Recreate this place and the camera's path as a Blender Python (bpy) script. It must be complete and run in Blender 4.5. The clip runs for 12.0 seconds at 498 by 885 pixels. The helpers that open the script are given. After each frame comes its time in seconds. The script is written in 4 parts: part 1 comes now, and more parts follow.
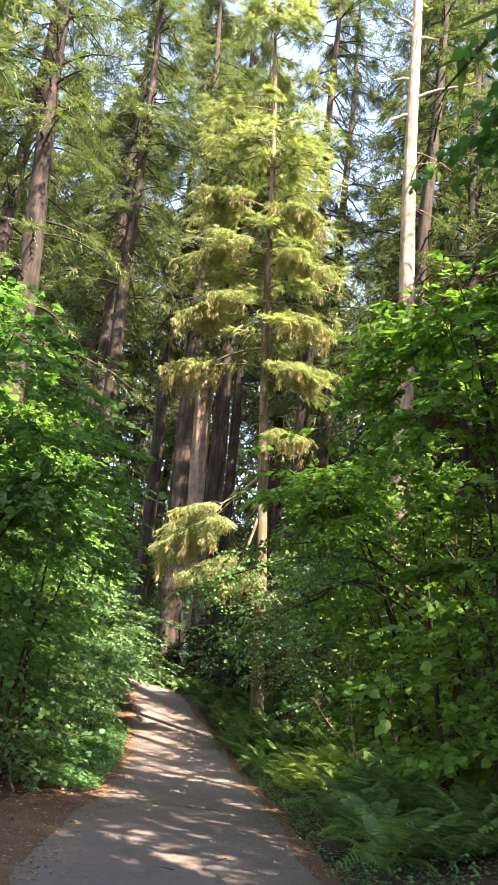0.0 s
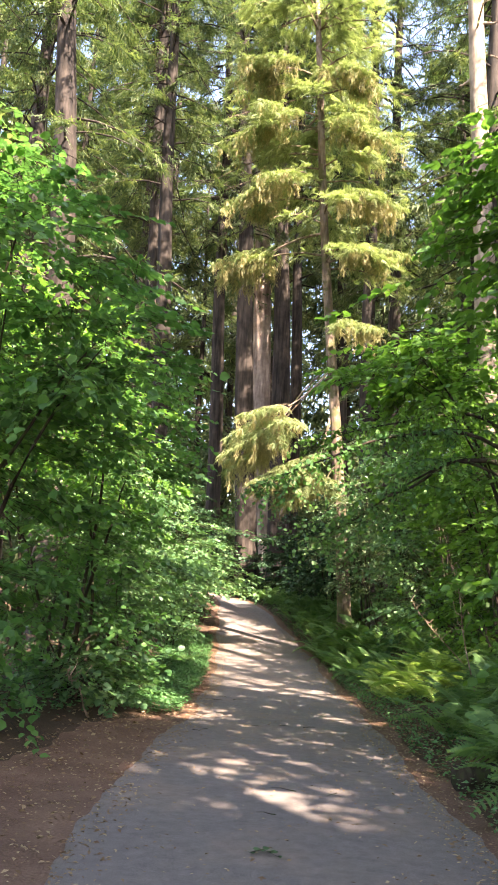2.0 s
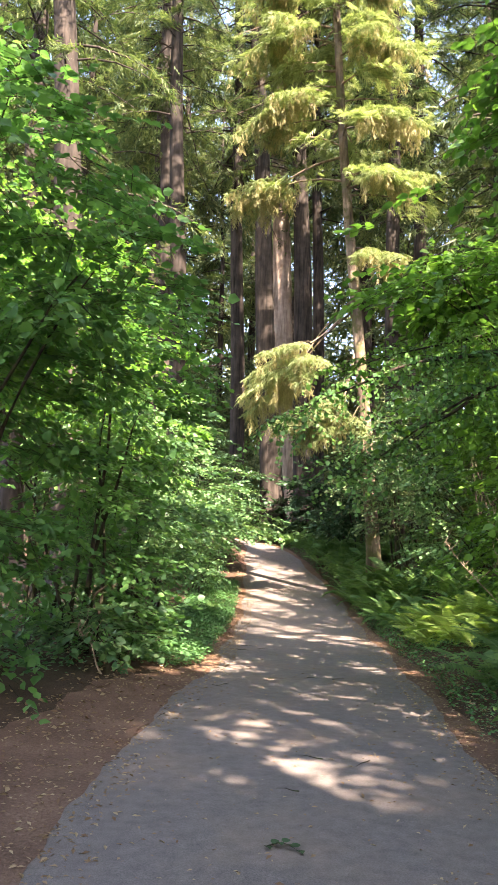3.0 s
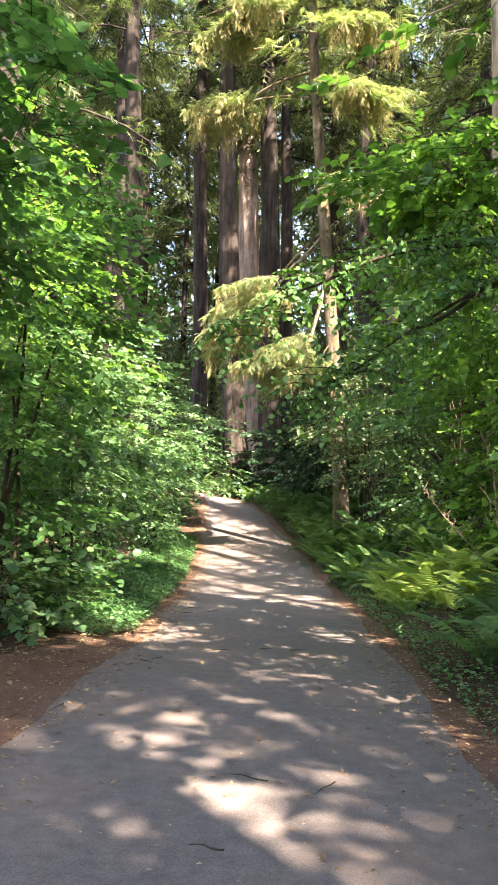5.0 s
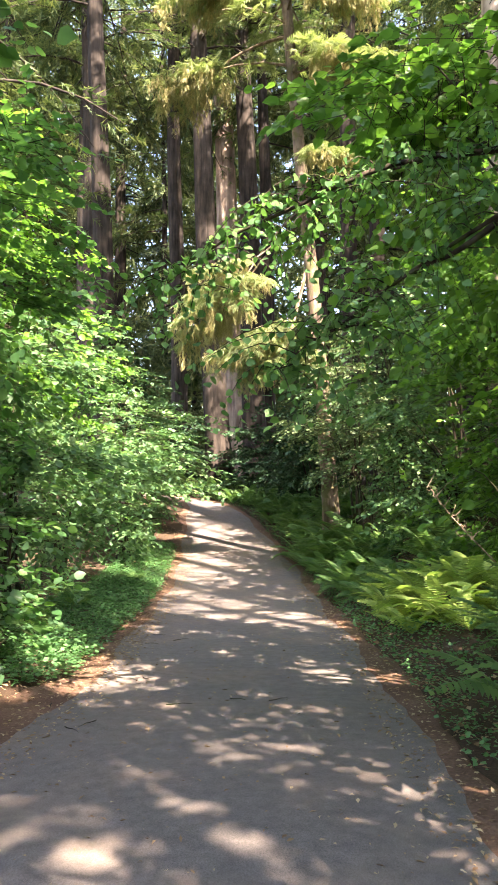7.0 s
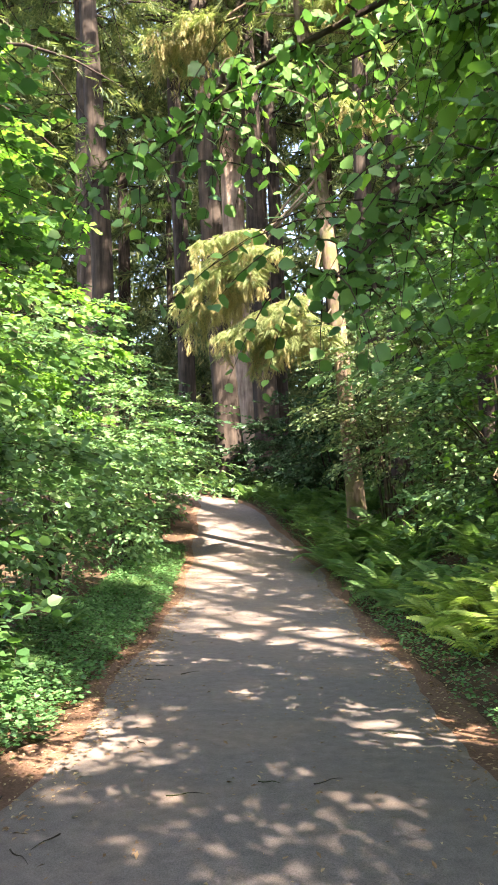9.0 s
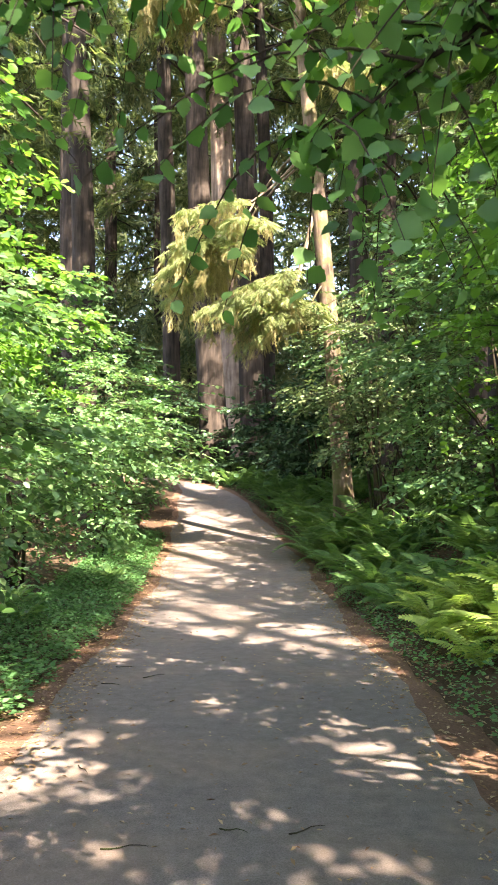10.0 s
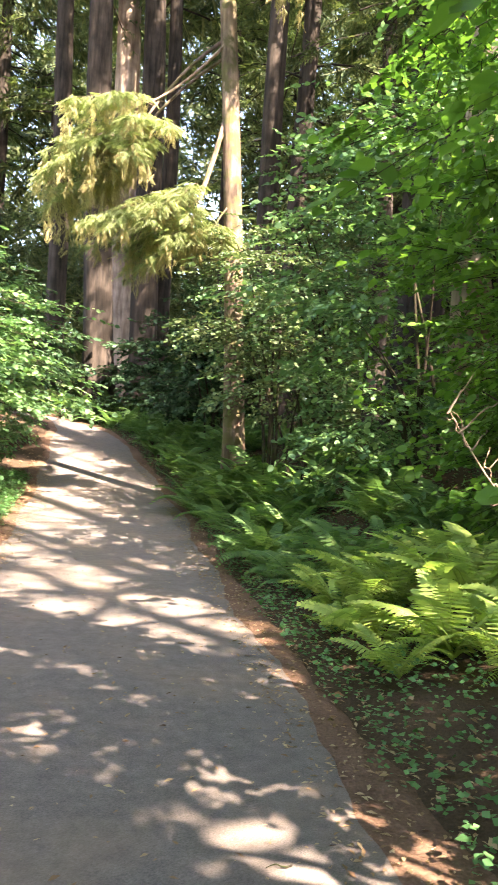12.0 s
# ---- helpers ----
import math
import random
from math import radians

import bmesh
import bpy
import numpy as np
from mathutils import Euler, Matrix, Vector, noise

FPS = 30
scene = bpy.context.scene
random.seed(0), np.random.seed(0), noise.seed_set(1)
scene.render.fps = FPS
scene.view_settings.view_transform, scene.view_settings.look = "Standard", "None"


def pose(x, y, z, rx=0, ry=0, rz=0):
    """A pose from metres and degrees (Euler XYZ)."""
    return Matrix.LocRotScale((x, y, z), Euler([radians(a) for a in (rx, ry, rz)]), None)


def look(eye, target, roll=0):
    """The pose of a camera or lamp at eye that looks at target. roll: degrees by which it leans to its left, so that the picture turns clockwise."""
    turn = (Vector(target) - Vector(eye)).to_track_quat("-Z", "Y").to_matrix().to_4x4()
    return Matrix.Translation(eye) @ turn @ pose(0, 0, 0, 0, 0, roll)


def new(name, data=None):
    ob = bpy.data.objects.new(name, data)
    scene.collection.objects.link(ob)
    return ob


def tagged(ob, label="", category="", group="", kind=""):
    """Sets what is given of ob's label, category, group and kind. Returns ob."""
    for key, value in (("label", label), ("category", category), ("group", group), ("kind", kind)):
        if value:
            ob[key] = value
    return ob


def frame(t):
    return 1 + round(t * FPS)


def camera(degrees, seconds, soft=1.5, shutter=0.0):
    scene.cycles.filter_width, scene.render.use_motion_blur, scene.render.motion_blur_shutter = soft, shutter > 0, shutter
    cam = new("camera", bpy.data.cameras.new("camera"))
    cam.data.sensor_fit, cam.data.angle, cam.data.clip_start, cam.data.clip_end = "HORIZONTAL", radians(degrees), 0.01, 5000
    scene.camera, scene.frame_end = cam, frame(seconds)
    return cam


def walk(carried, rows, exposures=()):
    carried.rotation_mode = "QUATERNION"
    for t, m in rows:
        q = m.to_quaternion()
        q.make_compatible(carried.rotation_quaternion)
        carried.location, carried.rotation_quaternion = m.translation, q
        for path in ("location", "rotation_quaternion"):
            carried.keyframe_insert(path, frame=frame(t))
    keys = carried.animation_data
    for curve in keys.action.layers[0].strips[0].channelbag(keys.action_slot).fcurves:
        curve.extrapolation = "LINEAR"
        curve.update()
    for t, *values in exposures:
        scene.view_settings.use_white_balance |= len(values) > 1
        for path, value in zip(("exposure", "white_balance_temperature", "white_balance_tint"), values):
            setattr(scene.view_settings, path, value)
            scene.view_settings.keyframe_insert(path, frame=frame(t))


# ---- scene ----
cam = camera(36.2, 12.0, soft=1.6, shutter=0.22)
PATH = [
    (0, (0.005, -0.003, 1.525), (-0.068, 1.879, 2.198), 6.5),
    (0.5, (-0.06, 0.498, 1.551), (-0.161, 2.363, 2.266), 6.1),
    (1, (-0.153, 0.979, 1.561), (-0.314, 2.854, 2.24), 5.2),
    (1.5, (-0.142, 1.487, 1.547), (-0.347, 3.394, 2.111), 4.5),
    (2, (-0.201, 2.017, 1.511), (-0.428, 3.952, 1.963), 3.3),
    (2.5, (-0.168, 2.536, 1.544), (-0.435, 4.484, 1.909), 2.3),
    (2.7, (-0.177, 2.733, 1.566), (-0.46, 4.684, 1.905), 2.1),
    (4.3, (-0.2, 4.362, 1.462), (-0.501, 6.323, 1.71), 1.5),
    (4.5, (-0.226, 4.557, 1.455), (-0.5, 6.524, 1.691), 1.5),
    (5, (-0.172, 5.122, 1.444), (-0.38, 7.101, 1.649), 1.9),
    (5.5, (-0.183, 5.586, 1.463), (-0.352, 7.569, 1.656), 2.0),
    (6, (-0.122, 6.081, 1.51), (-0.287, 8.064, 1.704), 1.8),
    (6.5, (-0.111, 6.574, 1.527), (-0.282, 8.557, 1.729), 1.1),
    (7, (-0.116, 7.095, 1.548), (-0.295, 9.076, 1.757), 0.2),
    (7.2, (-0.122, 7.301, 1.56), (-0.306, 9.281, 1.771), 0.3),
    (9, (-0.402, 9.087, 1.618), (-0.609, 11.067, 1.817), -1.1),
    (9.5, (-0.415, 9.625, 1.593), (-0.615, 11.607, 1.778), -0.5),
    (10, (-0.41, 10.075, 1.583), (-0.583, 12.061, 1.751), -0.0),
    (10.5, (-0.397, 10.539, 1.604), (-0.553, 12.528, 1.742), 0.3),
    (11, (-0.394, 11.064, 1.598), (-0.54, 13.056, 1.698), 1.0),
    (11.5, (-0.449, 11.503, 1.616), (-0.506, 13.501, 1.69), 2.0),
    (12, (-0.418, 11.992, 1.603), (-0.296, 13.988, 1.645), 3.8),
]
walk(cam, [(t, look(eye, target, roll)) for t, eye, target, roll in PATH], [(0, 2.8, 7750, 22), (1, 2.75, 7700, 22), (2, 3.15, 7500, 22), (7, 3.25, 7450, 21), (10, 3.35, 7600, 19), (12, 3.55, 7700, 21)])


# ---- light ----
SUN = Vector((0.50, -0.62, 0.88)).normalized()  # towards the sun
world = bpy.data.worlds.new("world")
scene.world = world
world.use_nodes = True
wn = world.node_tree.nodes
sky = wn.new("ShaderNodeTexSky")
sky.sky_type = "NISHITA"
sky.sun_disc = False
sky.sun_elevation = math.asin(SUN.z)
sky.sun_rotation = math.atan2(SUN.x, SUN.y)
wn["Background"].inputs["Strength"].default_value = 0.14
world.node_tree.links.new(sky.outputs[0], wn["Background"].inputs["Color"])
sun_data = bpy.data.lights.new("sun", "SUN")
sun_data.energy, sun_data.angle, sun_data.color = 5.0, radians(0.53), (1.0, 0.93, 0.82)
sun = new("sun", sun_data)
sun.matrix_world = look((22, -28, 40), Vector((22, -28, 40)) - SUN)


# ---- materials ----
def base_material(name):
    m = bpy.data.materials.new(name)
    m.use_nodes = True
    return m, m.node_tree.nodes, m.node_tree.links, m.node_tree.nodes["Principled BSDF"]


def ramp_node(nodes, stops):
    r = nodes.new("ShaderNodeValToRGB")
    while len(r.color_ramp.elements) < len(stops):
        r.color_ramp.elements.new(0.5)
    for e, (p, c) in zip(r.color_ramp.elements, stops):
        e.position, e.color = p, (*c, 1)
    return r


def noise_node(nodes, links, scale, detail=4, stretch=None, rough=0.6):
    tex = nodes.new("ShaderNodeTexNoise")
    tex.inputs["Scale"].default_value = scale
    tex.inputs["Detail"].default_value = detail
    tex.inputs["Roughness"].default_value = rough
    co = nodes.new("ShaderNodeTexCoord")
    mp = nodes.new("ShaderNodeMapping")
    if stretch:
        mp.inputs["Scale"].default_value = stretch
    links.new(co.outputs["Object"], mp.inputs["Vector"])
    links.new(mp.outputs["Vector"], tex.inputs["Vector"])
    return tex


def leaf_material(name, dark, mid, light, through_light=0.4, rough=0.42, patchy=0.6):
    """Thin leaves: colour varies leaf by leaf and in large patches; light passes through."""
    m, n, l, p = base_material(name)
    geo = n.new("ShaderNodeNewGeometry")
    big = noise_node(n, l, patchy, 2)
    mix = n.new("ShaderNodeMath")
    mix.operation = "MULTIPLY_ADD"
    mix.inputs[1].default_value = 0.6
    half = n.new("ShaderNodeMath")
    half.operation = "MULTIPLY"
    half.inputs[1].default_value = 0.42
    l.new(big.outputs["Fac"], half.inputs[0])
    l.new(geo.outputs["Random Per Island"], mix.inputs[0])
    l.new(half.outputs[0], mix.inputs[2])
    r = ramp_node(n, [(0.1, dark), (0.5, mid), (0.92, light)])
    l.new(mix.outputs[0], r.inputs["Fac"])
    l.new(r.outputs["Color"], p.inputs["Base Color"])
    p.inputs["Roughness"].default_value = rough
    p.inputs["Specular IOR Level"].default_value = 0.28
    t = n.new("ShaderNodeBsdfTranslucent")
    warm = n.new("ShaderNodeMixRGB")
    warm.blend_type = "MULTIPLY"
    warm.inputs["Fac"].default_value = 1.0
    warm.inputs["Color2"].default_value = (1.3, 1.42, 0.8, 1)
    l.new(r.outputs["Color"], warm.inputs["Color1"])
    l.new(warm.outputs["Color"], t.inputs["Color"])
    ms = n.new("ShaderNodeMixShader")
    ms.inputs["Fac"].default_value = through_light
    l.new(p.outputs[0], ms.inputs[1])
    l.new(t.outputs[0], ms.inputs[2])
    l.new(ms.outputs[0], n["Material Output"].inputs["Surface"])
    return m


def bark_material(name, dark, light, scale=5.0, stretch=(1, 1, 0.12), bump=0.6, moss=None):
    m, n, l, p = base_material(name)
    a = noise_node(n, l, scale, 6, stretch)
    b = noise_node(n, l, scale * 0.22, 3)
    r = ramp_node(n, [(0.33, dark), (0.68, light)])
    l.new(a.outputs["Fac"], r.inputs["Fac"])
    stain = n.new("ShaderNodeMixRGB")
    stain.blend_type = "MULTIPLY"
    rb = ramp_node(n, [(0.35, (0.6, 0.58, 0.56)), (0.65, (1.15, 1.1, 1.05))])
    l.new(b.outputs["Fac"], rb.inputs["Fac"])
    stain.inputs["Fac"].default_value = 1.0
    l.new(r.outputs["Color"], stain.inputs["Color1"])
    l.new(rb.outputs["Color"], stain.inputs["Color2"])
    out = stain.outputs["Color"]
    if moss:
        mm = n.new("ShaderNodeMixRGB")
        c = noise_node(n, l, scale * 0.5, 4)
        rc = ramp_node(n, [(0.5, (0, 0, 0)), (0.62, (1, 1, 1))])
        l.new(c.outputs["Fac"], rc.inputs["Fac"])
        l.new(rc.outputs["Color"], mm.inputs["Fac"])
        l.new(out, mm.inputs["Color1"])
        mm.inputs["Color2"].default_value = (*moss, 1)
        out = mm.outputs["Color"]
    l.new(out, p.inputs["Base Color"])
    p.inputs["Roughness"].default_value = 0.9
    p.inputs["Specular IOR Level"].default_value = 0.2
    bp = n.new("ShaderNodeBump")
    bp.inputs["Strength"].default_value = bump
    bp.inputs["Distance"].default_value = 0.06
    l.new(a.outputs["Fac"], bp.inputs["Height"])
    l.new(bp.outputs["Normal"], p.inputs["Normal"])
    return m


def asphalt_material():
    m, n, l, p = base_material("worn_asphalt")
    fine = noise_node(n, l, 130, 3)
    mid = noise_node(n, l, 9, 5)
    big = noise_node(n, l, 0.9, 4)
    r = ramp_node(n, [(0.3, (0.105, 0.092, 0.085)), (0.7, (0.225, 0.192, 0.174))])
    l.new(fine.outputs["Fac"], r.inputs["Fac"])
    dust = n.new("ShaderNodeMixRGB")
    dust.inputs["Color2"].default_value = (0.26, 0.19, 0.14, 1)
    rd = ramp_node(n, [(0.48, (0, 0, 0)), (0.75, (0.55, 0.55, 0.55))])
    l.new(big.outputs["Fac"], rd.inputs["Fac"])
    l.new(rd.outputs["Color"], dust.inputs["Fac"])
    l.new(r.outputs["Color"], dust.inputs["Color1"])
    mul = n.new("ShaderNodeMixRGB")
    mul.blend_type = "MULTIPLY"
    mul.inputs["Fac"].default_value = 1
    rm = ramp_node(n, [(0.3, (0.78, 0.78, 0.78)), (0.7, (1.12, 1.12, 1.12))])
    l.new(mid.outputs["Fac"], rm.inputs["Fac"])
    l.new(dust.outputs["Color"], mul.inputs["Color1"])
    l.new(rm.outputs["Color"], mul.inputs["Color2"])
    l.new(mul.outputs["Color"], p.inputs["Base Color"])
    p.inputs["Roughness"].default_value = 0.85
    p.inputs["Specular IOR Level"].default_value = 0.3
    bp = n.new("ShaderNodeBump")
    bp.inputs["Strength"].default_value = 0.35
    bp.inputs["Distance"].default_value = 0.008
    l.new(fine.outputs["Fac"], bp.inputs["Height"])
    l.new(bp.outputs["Normal"], p.inputs["Normal"])
    return m


def soil_material(name, a, b, c):
    m, n, l, p = base_material(name)
    fine = noise_node(n, l, 45, 5)
    big = noise_node(n, l, 1.7, 5)
    r = ramp_node(n, [(0.3, a), (0.55, b), (0.8, c)])
    add = n.new("ShaderNodeMixRGB")
    add.inputs["Fac"].default_value = 0.5
    l.new(fine.outputs["Fac"], add.inputs["Color1"])
    l.new(big.outputs["Fac"], add.inputs["Color2"])
    l.new(add.outputs["Color"], r.inputs["Fac"])
    l.new(r.outputs["Color"], p.inputs["Base Color"])
    p.inputs["Roughness"].default_value = 0.95
    p.inputs["Specular IOR Level"].default_value = 0.15
    bp = n.new("ShaderNodeBump")
    bp.inputs["Strength"].default_value = 0.7
    bp.inputs["Distance"].default_value = 0.03
    l.new(fine.outputs["Fac"], bp.inputs["Height"])
    l.new(bp.outputs["Normal"], p.inputs["Normal"])
    return m


ASPHALT = asphalt_material()
SOIL = soil_material("forest_soil", (0.035, 0.025, 0.017), (0.085, 0.055, 0.036), (0.15, 0.095, 0.06))
DUFF = soil_material("needle_duff", (0.085, 0.05, 0.035), (0.175, 0.105, 0.072), (0.31, 0.205, 0.14))
HAZEL = leaf_material("hazel_leaf", (0.05, 0.125, 0.03), (0.10, 0.225, 0.044), (0.18, 0.335, 0.065), 0.45)
MAPLE = leaf_material("maple_leaf", (0.042, 0.12, 0.045), (0.08, 0.20, 0.062), (0.15, 0.305, 0.085), 0.45)
SHRUB = leaf_material("shrub_leaf", (0.05, 0.12, 0.06), (0.095, 0.20, 0.09), (0.19, 0.31, 0.125), 0.38)
DARKLEAF = leaf_material("evergreen_leaf", (0.026, 0.058, 0.034), (0.045, 0.095, 0.05), (0.085, 0.15, 0.08), 0.2, 0.25)
HOLLY = leaf_material("glossy_leaf", (0.06, 0.11, 0.06), (0.11, 0.17, 0.085), (0.27, 0.33, 0.17), 0.25, 0.22)
IVY = leaf_material("ground_cover_leaf", (0.05, 0.13, 0.055), (0.085, 0.21, 0.08), (0.14, 0.29, 0.11), 0.3)
NEEDLE = leaf_material("redwood_needles", (0.032, 0.062, 0.03), (0.075, 0.115, 0.048), (0.22, 0.245, 0.11), 0.32, 0.6)
HEMLOCK = leaf_material("pale_needles", (0.10, 0.14, 0.055), (0.215, 0.27, 0.115), (0.37, 0.405, 0.21), 0.33, 0.6)
DRAPE = leaf_material("tan_needles", (0.18, 0.15, 0.075), (0.32, 0.28, 0.13), (0.45, 0.42, 0.21), 0.35, 0.6)
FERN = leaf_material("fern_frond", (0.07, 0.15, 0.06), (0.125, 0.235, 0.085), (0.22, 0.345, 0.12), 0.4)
# a paler fern, its colour raised further to stand for sunlight
SUNLIT_LADYFERN = leaf_material("pale_sunlit_frond", (0.18, 0.28, 0.08), (0.30, 0.42, 0.12), (0.45, 0.54, 0.18), 0.4)
LITTER = leaf_material("dry_leaf", (0.12, 0.065, 0.035), (0.27, 0.17, 0.095), (0.50, 0.40, 0.25), 0.1, 0.8)
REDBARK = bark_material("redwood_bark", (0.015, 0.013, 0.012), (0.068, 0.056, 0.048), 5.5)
# redwood bark lightened to stand for sun on a single trunk
SUNLIT_BARK = bark_material("sunlit_redwood_bark", (0.19, 0.145, 0.12), (0.47, 0.38, 0.32), 5.0)
PALEBARK = bark_material("pale_bark", (0.085, 0.062, 0.05), (0.32, 0.25, 0.195), 7.0, moss=(0.10, 0.095, 0.045))
WHITEBARK = bark_material("bleached_wood", (0.20, 0.155, 0.12), (0.43, 0.36, 0.285), 6.0)
TWIGBARK = bark_material("hazel_bark", (0.018, 0.014, 0.011), (0.065, 0.052, 0.038), 14.0, (1, 1, 0.4), 0.4, (0.035, 0.045, 0.015))
DEADWOOD = bark_material("dead_wood", (0.22, 0.16, 0.12), (0.48, 0.38, 0.30), 16.0, (1, 1, 0.3), 0.4)


# ---- mesh helpers ----
RNG = np.random.default_rng(7)


def np_mesh(name, verts, faces, material, smooth=False):
    """A mesh from an (N, 3) array and a list of (M, k) face arrays."""
    if not isinstance(faces, list):
        faces = [faces]
    me = bpy.data.meshes.new(name)
    verts = np.asarray(verts, np.float32)
    me.vertices.add(len(verts))
    me.vertices.foreach_set("co", verts.ravel())
    loops = np.concatenate([f.ravel() for f in faces]).astype(np.int32)
    sizes = np.concatenate([np.full(len(f), f.shape[1]) for f in faces])
    starts = np.concatenate([[0], np.cumsum(sizes)[:-1]]).astype(np.int32)
    me.loops.add(len(loops))
    me.loops.foreach_set("vertex_index", loops)
    me.polygons.add(len(starts))
    me.polygons.foreach_set("loop_start", starts)
    me.update(calc_edges=True)
    me.validate()
    if smooth:
        me.polygons.foreach_set("use_smooth", np.ones(len(me.polygons), bool))
    me.materials.append(material)
    return me


def piece(name, me, parent=None, label=""):
    ob = new(name, me)
    if parent is not None:
        ob.parent = parent
        ob.matrix_parent_inverse = parent.matrix_basis.inverted()
    if label:
        ob["label"] = label
    return ob


def root(name, at, label, category, group="", kind=""):
    ob = new(name)
    ob.empty_display_size = 0.2
    ob.matrix_basis = Matrix.Translation(at)
    return tagged(ob, label, category, group, kind)


def tube(points, radii, sides=8, flute=0.0, phase=0.0):
    """A tapered round tube along points; flute: relative depth of ribs."""
    P = np.asarray(points, float)
    R = np.asarray(radii, float)
    T = np.gradient(P, axis=0)
    T /= np.linalg.norm(T, axis=1)[:, None] + 1e-9
    ref = np.where(np.abs(T[:, 2:3]) > 0.9, np.array([[1.0, 0, 0]]), np.array([[0, 0, 1.0]]))
    U = np.cross(T, ref)
    U /= np.linalg.norm(U, axis=1)[:, None] + 1e-9
    W = np.cross(T, U)
    a = np.linspace(0, 2 * np.pi, sides, endpoint=False)
    k = np.arange(len(P))[:, None]
    rr = R[:, None] * (1 + flute * (np.sin(a * 7 + phase + 0.15 * k) * 0.5 + np.sin(a * 11 + 2.3 * phase - 0.1 * k) * 0.35 + np.sin(a * 3 + phase) * 0.6))
    V = P[:, None, :] + rr[..., None] * (np.cos(a)[None, :, None] * U[:, None, :] + np.sin(a)[None, :, None] * W[:, None, :])
    n = len(P)
    i = np.arange(n - 1)[:, None] * sides
    j = np.arange(sides)[None, :]
    j2 = (j + 1) % sides
    F = np.stack([i + j, i + j2, i + sides + j2, i + sides + j], -1).reshape(-1, 4)
    return V.reshape(-1, 3), F


def join(parts):
    vs, fs, o = [], [], 0
    for v, f in parts:
        vs.append(v)
        fs.append(f + o)
        o += len(v)
    return np.concatenate(vs), np.concatenate(fs)


def unit(v):
    return v / (np.linalg.norm(v, axis=-1, keepdims=True) + 1e-9)


def scatter(tv, tf, pos, along, up, size):
    """Copies of a small template (y along, z up, x across) joined into one array."""
    Y = unit(along)
    X = unit(np.cross(Y, up))
    Z = np.cross(X, Y)
    B = np.stack([X, Y, Z], 1) * size[:, None, None]
    V = np.einsum("kc,ncd->nkd", tv, B) + pos[:, None, :]
    F = tf[None] + (np.arange(len(pos)) * len(tv))[:, None, None]
    return V.reshape(-1, 3), F.reshape(-1, tf.shape[1])


LEAF_V = np.array([(0, 0, 0), (-0.36, 0.28, 0.07), (-0.33, 0.68, 0.05), (0, 1.0, -0.08), (0.33, 0.68, 0.05), (0.36, 0.28, 0.07)])
LEAF_F = np.array([(0, 3, 2, 1), (0, 5, 4, 3)])
SMALL_V = np.array([(0, 0, 0), (-0.4, 0.5, 0.08), (0, 1.0, -0.05), (0.4, 0.5, 0.08)])
SMALL_F = np.array([(0, 2, 1), (0, 3, 2)])
# a broad toothed leaf for twigs close to the path
BROAD_V = np.array([(0, 0, 0), (0, 1.06, -0.12), (-0.36, 0.12, 0.05), (-0.46, 0.55, 0.07), (-0.2, 0.88, 0.0), (0.36, 0.12, 0.05), (0.46, 0.55, 0.07), (0.2, 0.88, 0.0)])
BROAD_F3 = np.array([(0, 1, 4), (0, 4, 3), (0, 3, 2), (0, 5, 6), (0, 6, 7), (0, 7, 1)])


def fine_leaf():
    """A rounded toothed leaf with a folded midrib."""
    spine = [(0, y, -0.10 * y * y) for y in (0.0, 0.35, 0.7, 1.08)]
    prof = [(0.10, -0.02), (0.30, 0.06), (0.42, 0.20), (0.47, 0.36), (0.46, 0.52), (0.40, 0.66), (0.33, 0.76), (0.22, 0.86), (0.14, 0.97)]
    v, f = list(spine), []
    for side in (-1, 1):
        o = len(v)
        for i, (x, y) in enumerate(prof):
            k = 1.0 + (0.10 if i % 2 else -0.10)
            v.append((side * x * k, y * 1.0, 0.10 * x - 0.10 * y * y + 0.02 * math.sin(9 * y)))
        hub = [0, 0, 0, 1, 1, 1, 2, 2]
        for i in range(8):
            f.append((hub[i], o + i, o + i + 1) if side > 0 else (hub[i], o + i + 1, o + i))
        for i, (p, q) in {3: (0, 1), 6: (1, 2), 8: (2, 3)}.items():
            f.append((p, o + i, q) if side > 0 else (p, q, o + i))
    return np.array(v), np.array(f)


FINE_V, FINE_F = fine_leaf()


def spray_template(pairs, droop):
    v, f = [], []
    for k in range(pairs):
        s = 0.08 + 0.86 * k / pairs
        ln = 0.42 * (1 - s) ** 0.7 + 0.10
        for side in (-1, 1):
            a = radians(48 - 12 * s)
            bx, by, bz = 0.0, s, -droop * s * s
            tx, ty = side * ln * math.sin(a), s + ln * math.cos(a)
            tz = bz - droop * 0.5 * ln - 0.06
            w = 0.055
            o = len(v)
            v += [(bx, by - w, bz), (bx, by + w, bz), (tx, ty, tz)]
            f.append((o, o + 1, o + 2))
    o = len(v)
    v += [(-0.035, 0, 0), (0.035, 0, 0), (0, 1.05, -droop * 1.1)]
    f.append((o, o + 1, o + 2))
    return np.array(v), np.array(f)


SPRAY_V, SPRAY_F = spray_template(5, 0.25)
HANG_V, HANG_F = spray_template(5, 0.05)
FAR_V, FAR_F = spray_template(3, 0.25)
FAR_V = FAR_V * [1.25, 1, 1]


def rand_unit(n):
    return unit(RNG.normal(size=(n, 3)))


